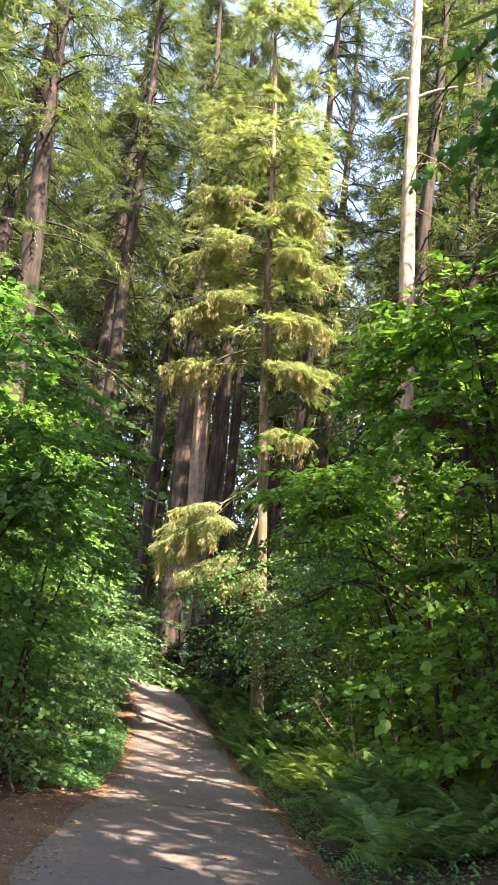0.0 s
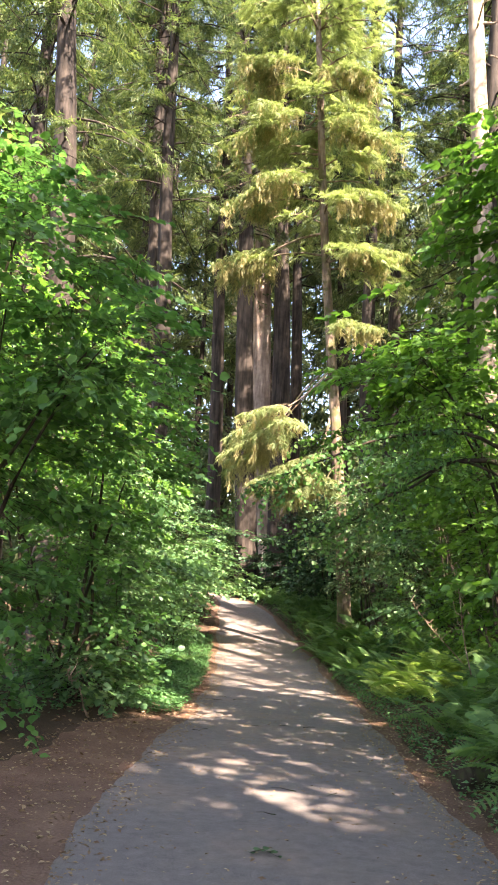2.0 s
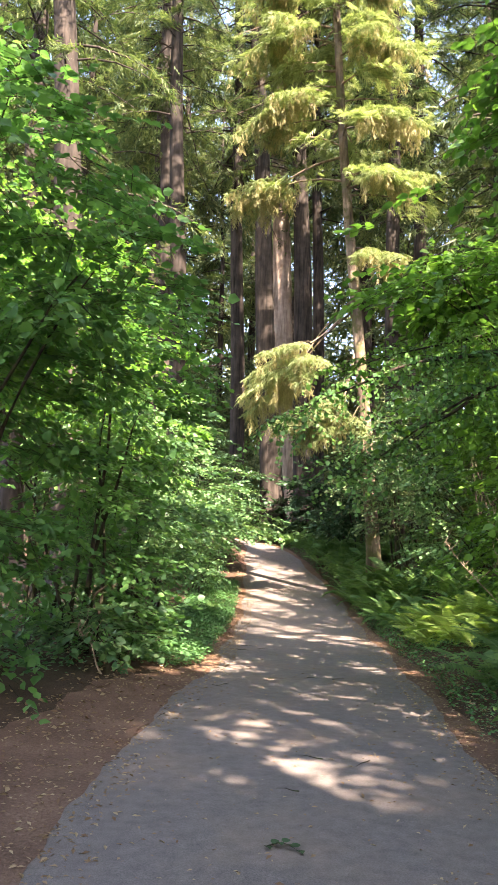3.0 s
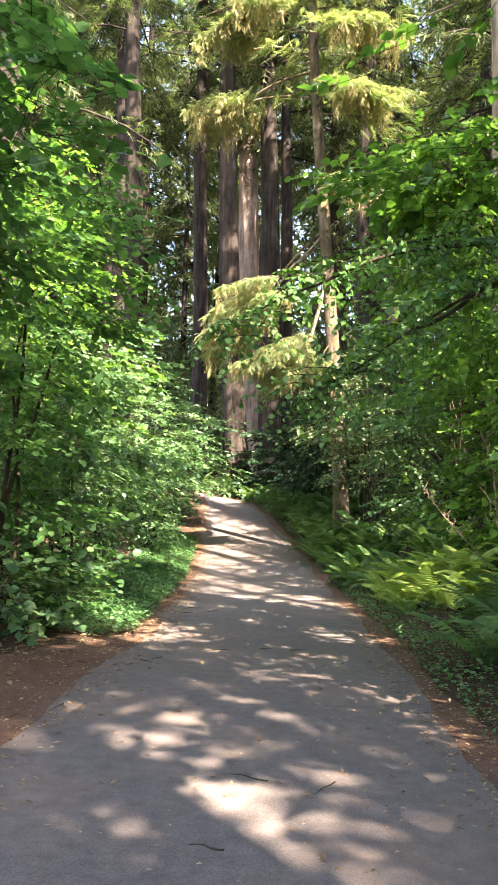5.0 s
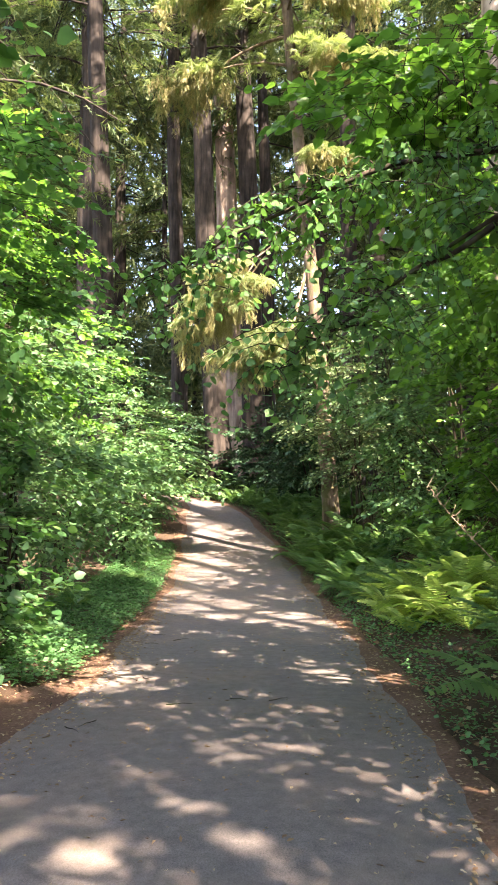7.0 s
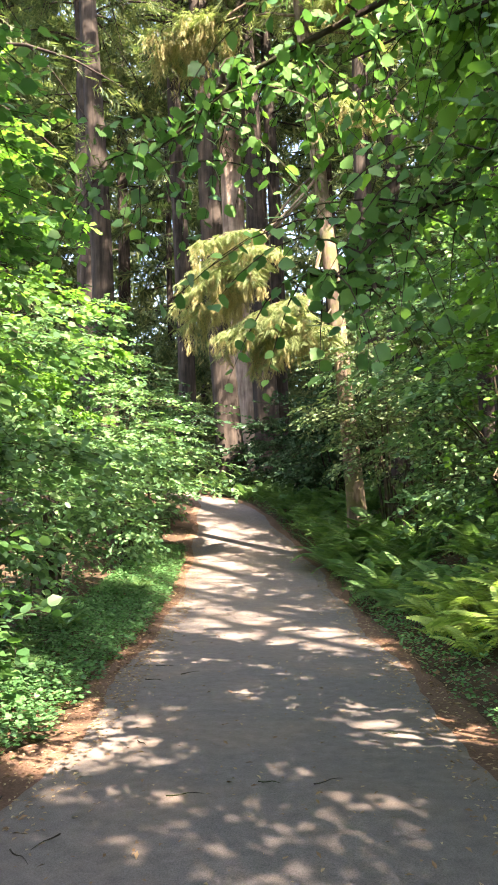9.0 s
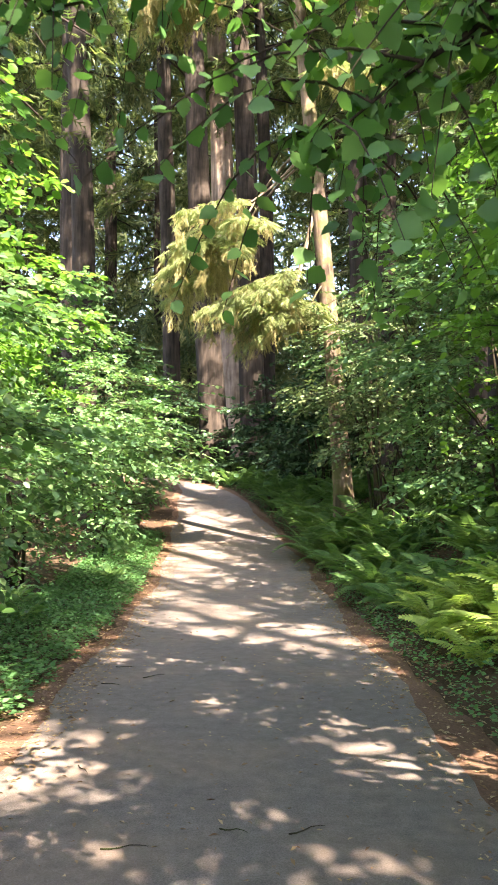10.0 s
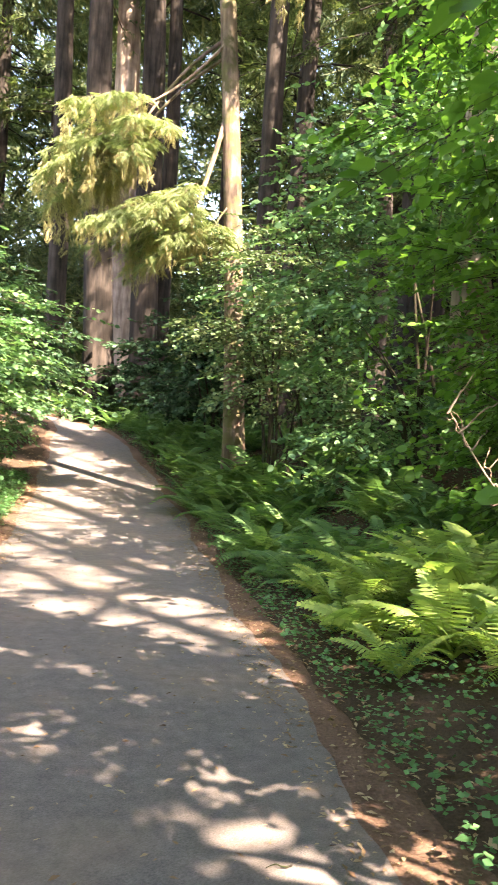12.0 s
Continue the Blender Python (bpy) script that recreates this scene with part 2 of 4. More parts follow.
# ---- terrain ----
def path_edges(y):
    left = np.interp(y, [-8, 0, 6.5, 9.5, 14, 15.7, 17.8, 22, 26.5, 32.5, 36, 38, 39.5, 40.3, 41, 41.5, 600], [-1.5, -1.5, -1.75, -2.25, -2.38, -2.5, -2.78, -3.2, -3.75, -4.65, -5.15, -5.4, -5.9, -7.2, -11, -18, -18])
    right = np.interp(y, [-8, 0, 6, 8.6, 12.5, 15, 18.5, 22, 27, 31, 36, 38, 39, 40, 40.8, 41.5, 600], [1.3, 1.2, 1.0, 0.9, 0.62, 0.5, 0.2, -0.12, -0.65, -1.4, -2.7, -3.55, -4.2, -5.6, -8.0, -14, -14])
    return left, right


def lift(y):
    return 0.0065 * np.clip(np.asarray(y, float) - 20, 0, 22) ** 2


def height(x, y):
    x, y = np.asarray(x, float), np.asarray(y, float)
    left, right = path_edges(y)
    off = np.maximum(np.maximum(left - x, x - right), 0)
    bank = np.where(x > right, 0.24 + 0.22 * np.clip((y - 18) / 6, 0, 1), 0.10) * np.clip(off - 0.3, 0, 3.5) * np.clip((39 - y) / 6, 0, 1)
    wob = 0.05 * np.sin(x * 1.7 + y * 0.6) * np.sin(y * 1.1 - x * 0.4) * np.clip(off - 0.15, 0, 1)
    return lift(y) + bank + wob


def grid_mesh(name, xs, ys, zf, material):
    X, Y = np.meshgrid(xs, ys)
    V = np.stack([X, Y, zf(X, Y)], -1).reshape(-1, 3)
    nx = len(xs)
    i = (np.arange(len(ys) - 1)[:, None] * nx + np.arange(nx - 1)[None]).reshape(-1)
    return np_mesh(name, V, np.stack([i, i + 1, i + nx + 1, i + nx], -1), material, True)


gx = np.concatenate([[-400, -150, -70, -40, -28, -20, -16], np.arange(-13, 11, 0.4), [11, 14, 18, 24, 34, 60, 150, 400]])
gy = np.concatenate([[-400, -120, -40, -20], np.arange(-12, 46, 0.4), [47, 50, 55, 62, 75, 100, 200, 500]])
ground = tagged(piece("ground", grid_mesh("ground", gx, gy, lambda x, y: height(x, y) - 0.03, SOIL)),
                "dark forest soil strewn with brown leaf litter", "ground", kind="structure")


def strip(name, ys, left, right, n, zf, material):
    ys = np.asarray(ys)
    u = np.linspace(0, 1, n)
    X = left[:, None] * (1 - u) + right[:, None] * u
    Y = np.repeat(ys[:, None], n, 1)
    V = np.stack([X, Y, zf(X, Y, u[None])], -1).reshape(-1, 3)
    i = (np.arange(len(ys) - 1)[:, None] * n + np.arange(n - 1)[None]).reshape(-1)
    return np_mesh(name, V, np.stack([i, i + 1, i + n + 1, i + n], -1), material, True)


py = np.arange(-8, 41.4, 0.1)
pl, pr = path_edges(py)
wig = lambda y, s: 0.05 * np.sin(y * 1.3 + s) + 0.015 * np.sin(y * 5.9 + 2 * s) + 0.008 * np.sin(y * 13.1 + s)
path = tagged(piece("path", strip("path", py, pl + wig(py, 1), pr + 0.05 + wig(py, 4), 15,
                                  lambda x, y, u: lift(y) + 0.012 * (1 - (2 * u - 1) ** 4), ASPHALT)),
              "worn grey asphalt footpath dappled with sunlight", "path", kind="structure")
sl = wig(py, 7) * 2.5
shoulder_width = np.interp(py, [0, 4, 9, 12.5, 15, 18, 52], [1.2, 1.4, 1.3, 0.9, 0.30, 0.2, 0.2])
tagged(piece("shoulder", strip("shoulder", py, pl - shoulder_width + sl, pl + 0.06 + wig(py, 1) + 0.5 * wig(py, 2), 8, lambda x, y, u: height(x, y) + 0.004 - 0.045 * (1 - u) ** 6 + 0.006 * (1 - u), DUFF)),
       "reddish needle duff along the path", "verge", kind="structure")
tagged(piece("shoulder", strip("shoulder", py, pr + 0.01 + wig(py, 4) + 0.3 * wig(py, 3), pr + 0.34 + sl * 0.5, 8, lambda x, y, u: height(x, y) + 0.004 - 0.045 * u ** 6 + 0.006 * u, DUFF)),
       "narrow brown needle duff along the path", "verge", kind="structure")


# ---- trees ----
def conifer(name, base, lean, tall, girth, crown_from, reach, branches, sprays, size, needles, bark, label,
            group="", droop=0.5, keep=None, sides=20, far=False, light=False):
    """A tapered fluted trunk, limbs that sag outward, and a crown of many small sprays."""
    x, y = base
    z = float(height(x, y)) - 0.1
    tree = root(name, (x, y, z), label, "tree", group)
    n = max(12, int(tall / 1.2))
    hs = np.linspace(0, tall, n)
    P = np.stack([x + lean[0] * hs / tall + 0.06 * np.sin(hs * 0.3 + x), y + lean[1] * hs / tall, z + hs], -1)
    R = girth * (1 - 0.85 * (hs / tall) ** 1.2) * (1 + 0.45 * np.exp(-hs / 0.9))
    v, f = tube(P, R, sides, 0.07, x)
    piece("trunk", np_mesh("trunk", v, f, bark, True), tree)
    h = crown_from + (tall - crown_from) * RNG.random(branches) ** 0.9
    t = (h - crown_from) / (tall - crown_from)
    az = RNG.random(branches) * 2 * np.pi
    L = reach * (1 - t ** 2.5) ** 0.7 * (0.55 + 0.6 * RNG.random(branches)) + 0.4
    origin = np.stack([np.interp(h, hs, P[:, 0]), np.interp(h, hs, P[:, 1]), z + h], -1)
    out = np.stack([np.cos(az), np.sin(az), np.zeros(branches)], -1)
    s = np.linspace(0, 1, 5)
    tubes = []
    for k in range(branches):
        pts = origin[k] + out[k] * (s * L[k])[:, None]
        pts[:, 2] += L[k] * (0.15 * s - droop * s ** 2)
        one = tube(pts[::2] if far else pts, (0.012 * L[k] * (1.15 - s) + 0.006)[::2] if far else 0.012 * L[k] * (1.15 - s) + 0.006, 3 if far else 4)
        if far:
            tubes.append(one)
        else:
            piece("branch", np_mesh("branch", one[0], one[1], bark), tree)
    if far:
        v, f = join(tubes)
        tagged(piece("brushwood", np_mesh("brushwood", v, f, bark), tree), kind="stuff")
    k = np.repeat(np.arange(branches), sprays)
    clump = 0.25 + 0.75 * RNG.random((branches, 5))
    u = np.clip(clump[k, RNG.integers(5, size=len(k))] + RNG.normal(size=len(k)) * 0.05, 0.12, 1.08)
    side = np.stack([-out[k, 1], out[k, 0], np.zeros(len(k))], -1)
    pos = origin[k] + out[k] * (u * L[k])[:, None] + side * (RNG.normal(size=len(k)) * 0.16 * L[k] * u)[:, None]
    pos[:, 2] += L[k] * (0.15 * u - droop * u ** 2) - 0.15 * RNG.random(len(k))
    along = out[k] * (0.3 + u)[:, None] + side * RNG.normal(size=(len(k), 1)) * 1.2
    along[:, 2] = 0.1 - droop * RNG.random(len(k)) * 2.6
    up = np.array([[0, 0, 1.0]]) + RNG.normal(size=(len(k), 3)) * 0.5
    if keep is not None:
        ok = keep(pos)
        pos, along, up = pos[ok], along[ok], up[ok]
    tv, tf = (FAR_V, FAR_F) if far or light else (SPRAY_V, SPRAY_F)
    v, f = scatter(tv, tf, pos, along, up, size * (0.6 + 0.7 * RNG.random(len(pos))))
    piece("crown", np_mesh("crown", v, f, needles), tree)
    return tree


def fan_bough(tree, start, node, aim, spread, length, shoots, radius, label, hang, tan=0.5):
    """A limb that ends in a fan of drooping shoots: green sprays along each shoot, tan tips hanging below it.
    aim: the heading of the fan in degrees; spread: how far it opens to each side."""
    a, b = np.array(start, float), np.array(node, float)
    q = np.linspace(0, 1, 9)[:, None]
    P = a + (b - a) * q + np.array([0, 0, 0.08]) * np.sin(q * math.pi) * np.linalg.norm(b - a)
    v, f = tube(P, radius * (1.1 - 0.6 * q[:, 0]), 6)
    limb = piece("bough", np_mesh("bough", v, f, PALEBARK, True), tree, label)
    twigs, tp, ta, ts, hp, ha = [], [], [], [], [], []
    for k in range(shoots):
        off = -1 + 2 * (k + 0.25 + 0.5 * RNG.random()) / shoots
        az = radians(aim + spread * off)
        ln = length * (1.0 - 0.42 * off * off) * (0.6 + 0.5 * RNG.random())
        w = np.array([math.cos(az), math.sin(az), 0.0])
        o = P[int(RNG.integers(6, 9))] + RNG.normal(size=3) * [0.1, 0.1, 0.06]
        e = np.linspace(0, 1, 8)[:, None]
        sag = 0.55 + 0.4 * RNG.random()
        T = o + w * e * ln + np.array([0, 0, ln]) * (0.2 * e - sag * e ** 1.8 + 0.12 * e ** 5)
        twigs.append(tube(T, 0.011 * (1.15 - e[:, 0]), 4))
        cross = np.array([-w[1], w[0], 0.0])
        subs = int(4 + 5 * ln)
        for j in range(subs):
            u = 0.18 + 0.82 * (j + RNG.random() * 0.7) / subs
            c = np.array([np.interp(u, e[:, 0], T[:, i]) for i in range(3)])
            sl = ln * 0.34 * (1.15 - u) * (0.7 + 0.6 * RNG.random()) + 0.1
            sd = unit(w * 0.75 + cross * (1 if j % 2 else -1) * (0.7 + 0.3 * RNG.random()) + [0, 0, -0.3 - 0.3 * u])
            m = int(7 + 16 * sl)
            uu = RNG.random(m)[:, None]
            tp.append(c + sd * uu * sl + RNG.normal(size=(m, 3)) * [0.03, 0.03, 0.018] - np.array([0, 0, 0.2 * sl]) * uu ** 2)
            ta.append(sd + RNG.normal(size=(m, 3)) * [0.45, 0.45, 0.16] + [0, 0, -0.1])
            ts.append(np.full(m, 0.20 + 0.08 * RNG.random()))
            if RNG.random() < tan:
                drop = hang * (0.25 + 0.75 * RNG.random() ** 1.5)
                m2 = int(8 + 22 * drop)
                fall = RNG.random(m2) * drop
                base = c + sd * sl * (0.3 + 0.6 * RNG.random())
                hp.append(base + np.stack([RNG.normal(size=m2) * 0.05, RNG.normal(size=m2) * 0.05, -fall], -1))
                ha.append(np.array([0, 0, -1.0]) + RNG.normal(size=(m2, 3)) * [0.38, 0.38, 0.1])
    v, f = join(twigs)
    tagged(piece("brushwood", np_mesh("brushwood", v, f, PALEBARK), limb), kind="stuff")
    tp, ta, ts, hp, ha = (np.concatenate(z) for z in (tp, ta, ts, hp, ha))
    v, f = scatter(SPRAY_V * [0.75, 1, 1], SPRAY_F, tp, ta, RNG.normal(size=(len(tp), 3)) * 0.3 + [0, 0, 1], ts * (0.65 + 0.7 * RNG.random(len(tp))))
    piece("foliage", np_mesh("foliage", v, f, HEMLOCK), limb)
    v, f = scatter(HANG_V * [0.6, 1, 1], HANG_F, hp, ha, rand_unit(len(hp)), 0.19 * (0.6 + 0.8 * RNG.random(len(hp))))
    piece("hanging_foliage", np_mesh("hanging_foliage", v, f, DRAPE), limb, "tan hanging needle tips")
    return limb


def leafy(name, base, lobes, label, category, leaf_mat, leaf_size=0.085, per_m2=9.0, stems=5, bark=None, broad=False, group="", flat=0.75, stem_radius=0.03, keep=None):
    """A many-stemmed broadleaf bush or small tree: arching stems, twigs, and leaves set along the twigs.
    lobes: centre x, y, height above the base's ground, and three radii."""
    bark = bark or TWIGBARK
    x0, y0 = base
    z0 = float(height(x0, y0)) - 0.05
    bush = root(name, (x0, y0, z0), label, category, group)
    lob = np.array(lobes, float)
    lob[:, 2] += z0
    for k in range(stems):
        L = lob[k % len(lob)]
        target = L[:3] + RNG.normal(size=3) * L[3:] * 0.3
        st = np.array([x0 + RNG.normal() * 0.18, y0 + RNG.normal() * 0.18, z0 - 0.05])
        s = np.linspace(0, 1, 9)[:, None]
        ctrl = np.array([st[0] * 0.75 + target[0] * 0.25, st[1] * 0.75 + target[1] * 0.25, st[2] + (target[2] - st[2]) * 0.75])
        pts = (1 - s) ** 2 * st + 2 * s * (1 - s) * ctrl + s ** 2 * target
        pts += np.sin(s * 9 + k) * 0.035 * RNG.normal(size=(1, 3))
        v, f = tube(pts, stem_radius * (0.7 + 0.6 * RNG.random()) * (1.12 - s[:, 0]) + 0.004, 7)
        piece("stem", np_mesh("stem", v, f, bark, True), bush)
    area = 4 * np.pi * ((lob[:, 3] * lob[:, 4] * lob[:, 5]) ** (2 / 3))
    cnt = (area * per_m2).astype(int)
    tier = 15  # twigs in one flat tier of leaves
    which = np.repeat(np.arange(len(lob)), np.maximum(cnt // tier, 3))
    m = len(which)
    d = rand_unit(m)
    rad = 0.3 + 0.95 * RNG.random(m) ** 0.8
    mid = lob[which, :3] + d * lob[which, 3:] * rad[:, None]
    mid = np.repeat(mid, tier, 0)
    d = np.repeat(unit(d * [1, 1, 0.2]), tier, 0)
    n = len(mid)
    spread = RNG.normal(size=(n, 2)) * np.repeat(0.25 + 0.3 * RNG.random(m), tier)[:, None]
    start = mid + np.stack([spread[:, 0], spread[:, 1], RNG.normal(size=n) * 0.05], -1)
    start[:, 2] -= 0.25 * ((start - mid)[:, :2] * d[:, :2]).sum(1)
    ok = start[:, 2] > height(start[:, 0], start[:, 1]) + 0.08
    left, right = path_edges(start[:, 1])
    ok &= ~((start[:, 2] < height(start[:, 0], start[:, 1]) + 2.0) & (start[:, 0] > left - 0.75) & (start[:, 0] < right + 0.7))
    if keep is not None:
        ok &= keep(start)
    start, d = start[ok], d[ok]
    n = len(start)
    tdir = unit(d + RNG.normal(size=(n, 3)) * [0.6, 0.6, 0.12] + [0, 0, -0.15])
    tlen = 0.35 + 0.45 * RNG.random(n)
    sag = np.array([0, 0, -0.12])
    p0, p2 = start - tdir * 0.25, start + tdir * tlen[:, None] + sag
    side = unit(np.cross(tdir, [0, 0, 1.0]))
    w = 0.005
    tv = np.stack([p0 - side * w, p0 + side * w, p0 + [0, 0, w * 1.6], p2], 1)
    tf = np.array([(0, 1, 3), (1, 2, 3), (2, 0, 3)])[None] + (np.arange(n) * 4)[:, None, None]
    tagged(piece("brushwood", np_mesh("brushwood", tv.reshape(-1, 3), tf.reshape(-1, 3), bark), bush), kind="stuff")
    per = 9
    k = np.repeat(np.arange(n), per)
    j = np.tile(np.arange(per), n)
    u = (j + 0.6) / per
    sgn = np.where(j % 2 == 0, 1.0, -1.0)
    pos = start[k] + tdir[k] * (u * tlen[k])[:, None] + sag * (u ** 2)[:, None]
    along = tdir[k] * (0.35 + 0.7 * u)[:, None] + side[k] * (sgn * (1.05 - 0.7 * u))[:, None] + RNG.normal(size=(len(k), 3)) * 0.25
    along[:, 2] -= 0.25
    up = np.array([[0, 0, flat]]) + RNG.normal(size=(len(k), 3)) * 0.33
    tv, tf = (BROAD_V, BROAD_F3) if broad else (LEAF_V, LEAF_F)
    v, f = scatter(tv, tf, pos, along, up, leaf_size * (0.55 + 0.75 * RNG.random(len(k))))
    piece("foliage", np_mesh("foliage", v, f, leaf_mat), bush)
    return bush


# openings cut in foliage overhead to put sun on chosen spots: place, width
LOW_SUN_CUTS = [((1.9, 17.4, 0.5), 0.9), ((2.3, 18.6, 0.8), 0.9), ((0.9, 26.8, 3.2), 0.5), ((2.6, 20.5, 3.6), 0.7), ((1.8, 22.2, 1.4), 0.5), ((3.0, 13, 3.2), 0.7), ((2.2, 24.8, 2.6), 0.7),
            ((-1.5, 19.7, 0), 0.35), ((-0.9, 19.3, 0), 0.4), ((-0.3, 19.0, 0), 0.45), ((0.3, 18.7, 0), 0.4), ((1.2, 19.1, 0.9), 1.2), ((1.8, 18.1, 0.9), 1.4), ((1.3, 18.4, 0.6), 0.9), ((1.2, 17.3, 0.5), 0.6),
            ((-2.1, 21.7, 0), 0.3), ((-1.2, 22.5, 0), 0.3), ((-1.1, 17.7, 0), 0.22), ((-0.5, 17.3, 0), 0.25), ((-1.3, 16.2, 0), 0.12), ((-2.35, 10.1, 0), 0.4), ((-3.1, 15.6, 0.2), 0.4), ((-3.0, 14.2, 0.2), 0.35), ((-0.8, 12.3, 3.4), 1.1),
            ((-0.1, 15.3, 0), 0.16), ((-0.5, 15.15, 0), 0.13), ((0.1, 15.0, 0), 0.14), ((-0.3, 15.7, 0), 0.1),
            ((-2.9, 31.2, 0.8), 0.7), ((-3.5, 28.8, 0.5), 0.6), ((-2.6, 28.4, 0.4), 0.5), ((-4.1, 33.7, 1.2), 0.6), ((-4.2, 28.2, 1.5), 1.2), ((-4.1, 26.4, 1.3), 0.8), ((-5.7, 35.6, 1.5), 1.1)]
HIGH_SUN_CUTS = [((-1.8, 10.6, 0), 0.75), ((-0.95, 9.2, 0), 0.6), ((-1.5, 11.4, 0), 0.5), ((-0.1, 10.3, 0), 0.6), ((0.1, 11.1, 0), 0.45), ((-0.7, 10.6, 0), 0.3), ((-1.55, 13.1, 0), 0.5), ((-1.6, 13.9, 0), 0.25), ((-0.3, 15.3, 0), 0.35),
             ((-2.4, 28, 6.2), 3.0), ((1.4, 18.7, 1.0), 1.9), ((-0.5, 28, 9), 2.4), ((-1.5, 28, 16), 4.5), ((-2, 28, 24), 4.0), ((-4.2, 15, 4.4), 0.4), ((-4.1, 15, 2.2), 0.6), ((-4.3, 19, 3.4), 1.0), ((-4.6, 23, 2.6), 0.9), ((-5.5, 26, 3.5), 0.9),
             ((2.0, 11.5, 5.6), 2.5), ((2.2, 15, 5.3), 2.3), ((2.2, 19, 5.2), 2.3), ((2.2, 24, 4.4), 2.5), ((2.6, 10.5, 7.2), 1.8), ((2.5, 14, 3.5), 1.0), ((0.3, 27, 1.6), 1.1), ((1.2, 24.5, 1.2), 0.9), ((2.4, 21.5, 3.0), 1.4), ((-3.7, 14.7, 0.7), 0.7), ((-3.5, 17, 0.4), 0.5), ((1.2, 29, 4.2), 1.8), ((-6.5, 51, 20), 3.0), ((-11, 28, 18), 4.0), ((3, 18, 16), 4), ((-0.8, 12.3, 3.4), 1.1), ((2.6, 17, 2.2), 1.0), ((2.2, 22, 1.8), 1.2)]


# drops foliage that stands on the sun's line to each chosen spot
def clear_of(sun_cuts, pad=0.0):
    def keep(pos):
        ok = np.ones(len(pos), bool)
        s = np.array(SUN)
        for c, r in sun_cuts:
            w = pos - np.array(c)
            d = w - (w @ s)[:, None] * s
            ok &= (np.linalg.norm(d, axis=1) > r + pad) | (w @ s < 0.9 * r)
        return ok
    return keep


# ---- tall trees ----
RED = [
    ((-4.75, 43.0), -3.0, 52, 0.60, 22, 4.2, "tall dark redwood with fluted bark beside the path", REDBARK),
    ((-3.3, 48.0), -2.0, 54, 0.66, 24, 4.2, "tall dark redwood with a bare lower trunk", REDBARK),
    ((-4.75, 51.5), -2.6, 56, 0.8, 27, 4.2, "broad redwood trunk painted pale as if sunlit, among dark ones", SUNLIT_BARK),
    ((-7.8, 34.5), -2.2, 50, 0.42, 19, 3.6, "slim dark redwood behind the leafy bushes", REDBARK),
    ((-9.8, 28.0), -4.0, 48, 0.62, 12, 4.6, "large reddish redwood rising above the bushes", REDBARK),
    ((4.9, 31.0), 2.6, 50, 0.45, 10, 4.0, "brown redwood rising behind the thicket", REDBARK),
    ((6.2, 38.0), 1.0, 52, 0.5, 10, 4.4, "brown redwood rising behind the thicket", REDBARK),
    ((1.2, 36.5), 0.0, 54, 0.36, 16, 4.2, "dark redwood behind the slender conifer", REDBARK),
    ((8.8, 34.0), 0.8, 52, 0.42, 12, 4.4, "brown redwood rising behind the thicket", REDBARK),
    ((-7.2, 46.0), -1.6, 56, 0.45, 21, 4.6, "dark redwood with low hanging boughs", REDBARK),
    ((-14.5, 33.0), -1.0, 54, 0.5, 9, 4.8, "large dark redwood among the trees", REDBARK),
    ((11.0, 40.0), 0.5, 56, 0.5, 9, 4.8, "large dark redwood among the trees", REDBARK),
    ((2.6, 41.0), 0.3, 52, 0.4, 9, 4.2, "dark redwood behind the slender conifer", REDBARK),
    ((-9.9, 40.0), -2.0, 54, 0.5, 20, 4.4, "dark redwood with low hanging boughs", REDBARK),
]
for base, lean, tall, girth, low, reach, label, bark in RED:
    # crowns cut open along the sun's line to light the pale trunk
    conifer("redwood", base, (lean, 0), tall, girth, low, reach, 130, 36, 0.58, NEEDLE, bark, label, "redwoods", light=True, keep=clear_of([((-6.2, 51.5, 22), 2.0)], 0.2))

hemlock = conifer("young_conifer", (0.27, 28.0), (-2.9, 0), 40, 0.21, 12.2, 3.2, 120, 60, 0.46, HEMLOCK, PALEBARK, "slender pale-barked conifer with drooping yellow-green boughs", droop=0.42, sides=16)
GREEN, TAN = "sunlit yellow-green bough with hanging tips", "tan bough with long hanging tips"
fan_bough(hemlock, (-0.3, 28, 8.7), (-0.95, 27.6, 6.35), 200, 80, 2.2, 17, 0.035, GREEN, 0.55, 0.5)
fan_bough(hemlock, (-0.1, 28, 7.0), (-0.6, 27.5, 6.0), 225, 85, 1.3, 11, 0.025, GREEN, 0.5, 0.5)
fan_bough(hemlock, (-0.42, 28, 10.5), (-2.3, 27.8, 8.1), 205, 110, 1.9, 20, 0.04, GREEN, 0.9, 0.55)
fan_bough(hemlock, (-0.42, 28, 10.1), (-2.9, 28.1, 7.2), 200, 100, 1.3, 14, 0.035, TAN, 1.3, 0.9)
fan_bough(hemlock, (-0.8, 28, 15.7), (-3.5, 28, 14.4), 190, 90, 1.7, 14, 0.05, TAN, 0.9, 0.95)
fan_bough(hemlock, (-0.5, 28, 12.3), (0.3, 27.5, 11.8), 300, 80, 1.5, 12, 0.035, GREEN, 0.8, 0.6)
fan_bough(hemlock, (-0.7, 28, 15.0), (0.4, 27.5, 14.6), 310, 80, 1.9, 14, 0.04, GREEN, 0.9, 0.6)
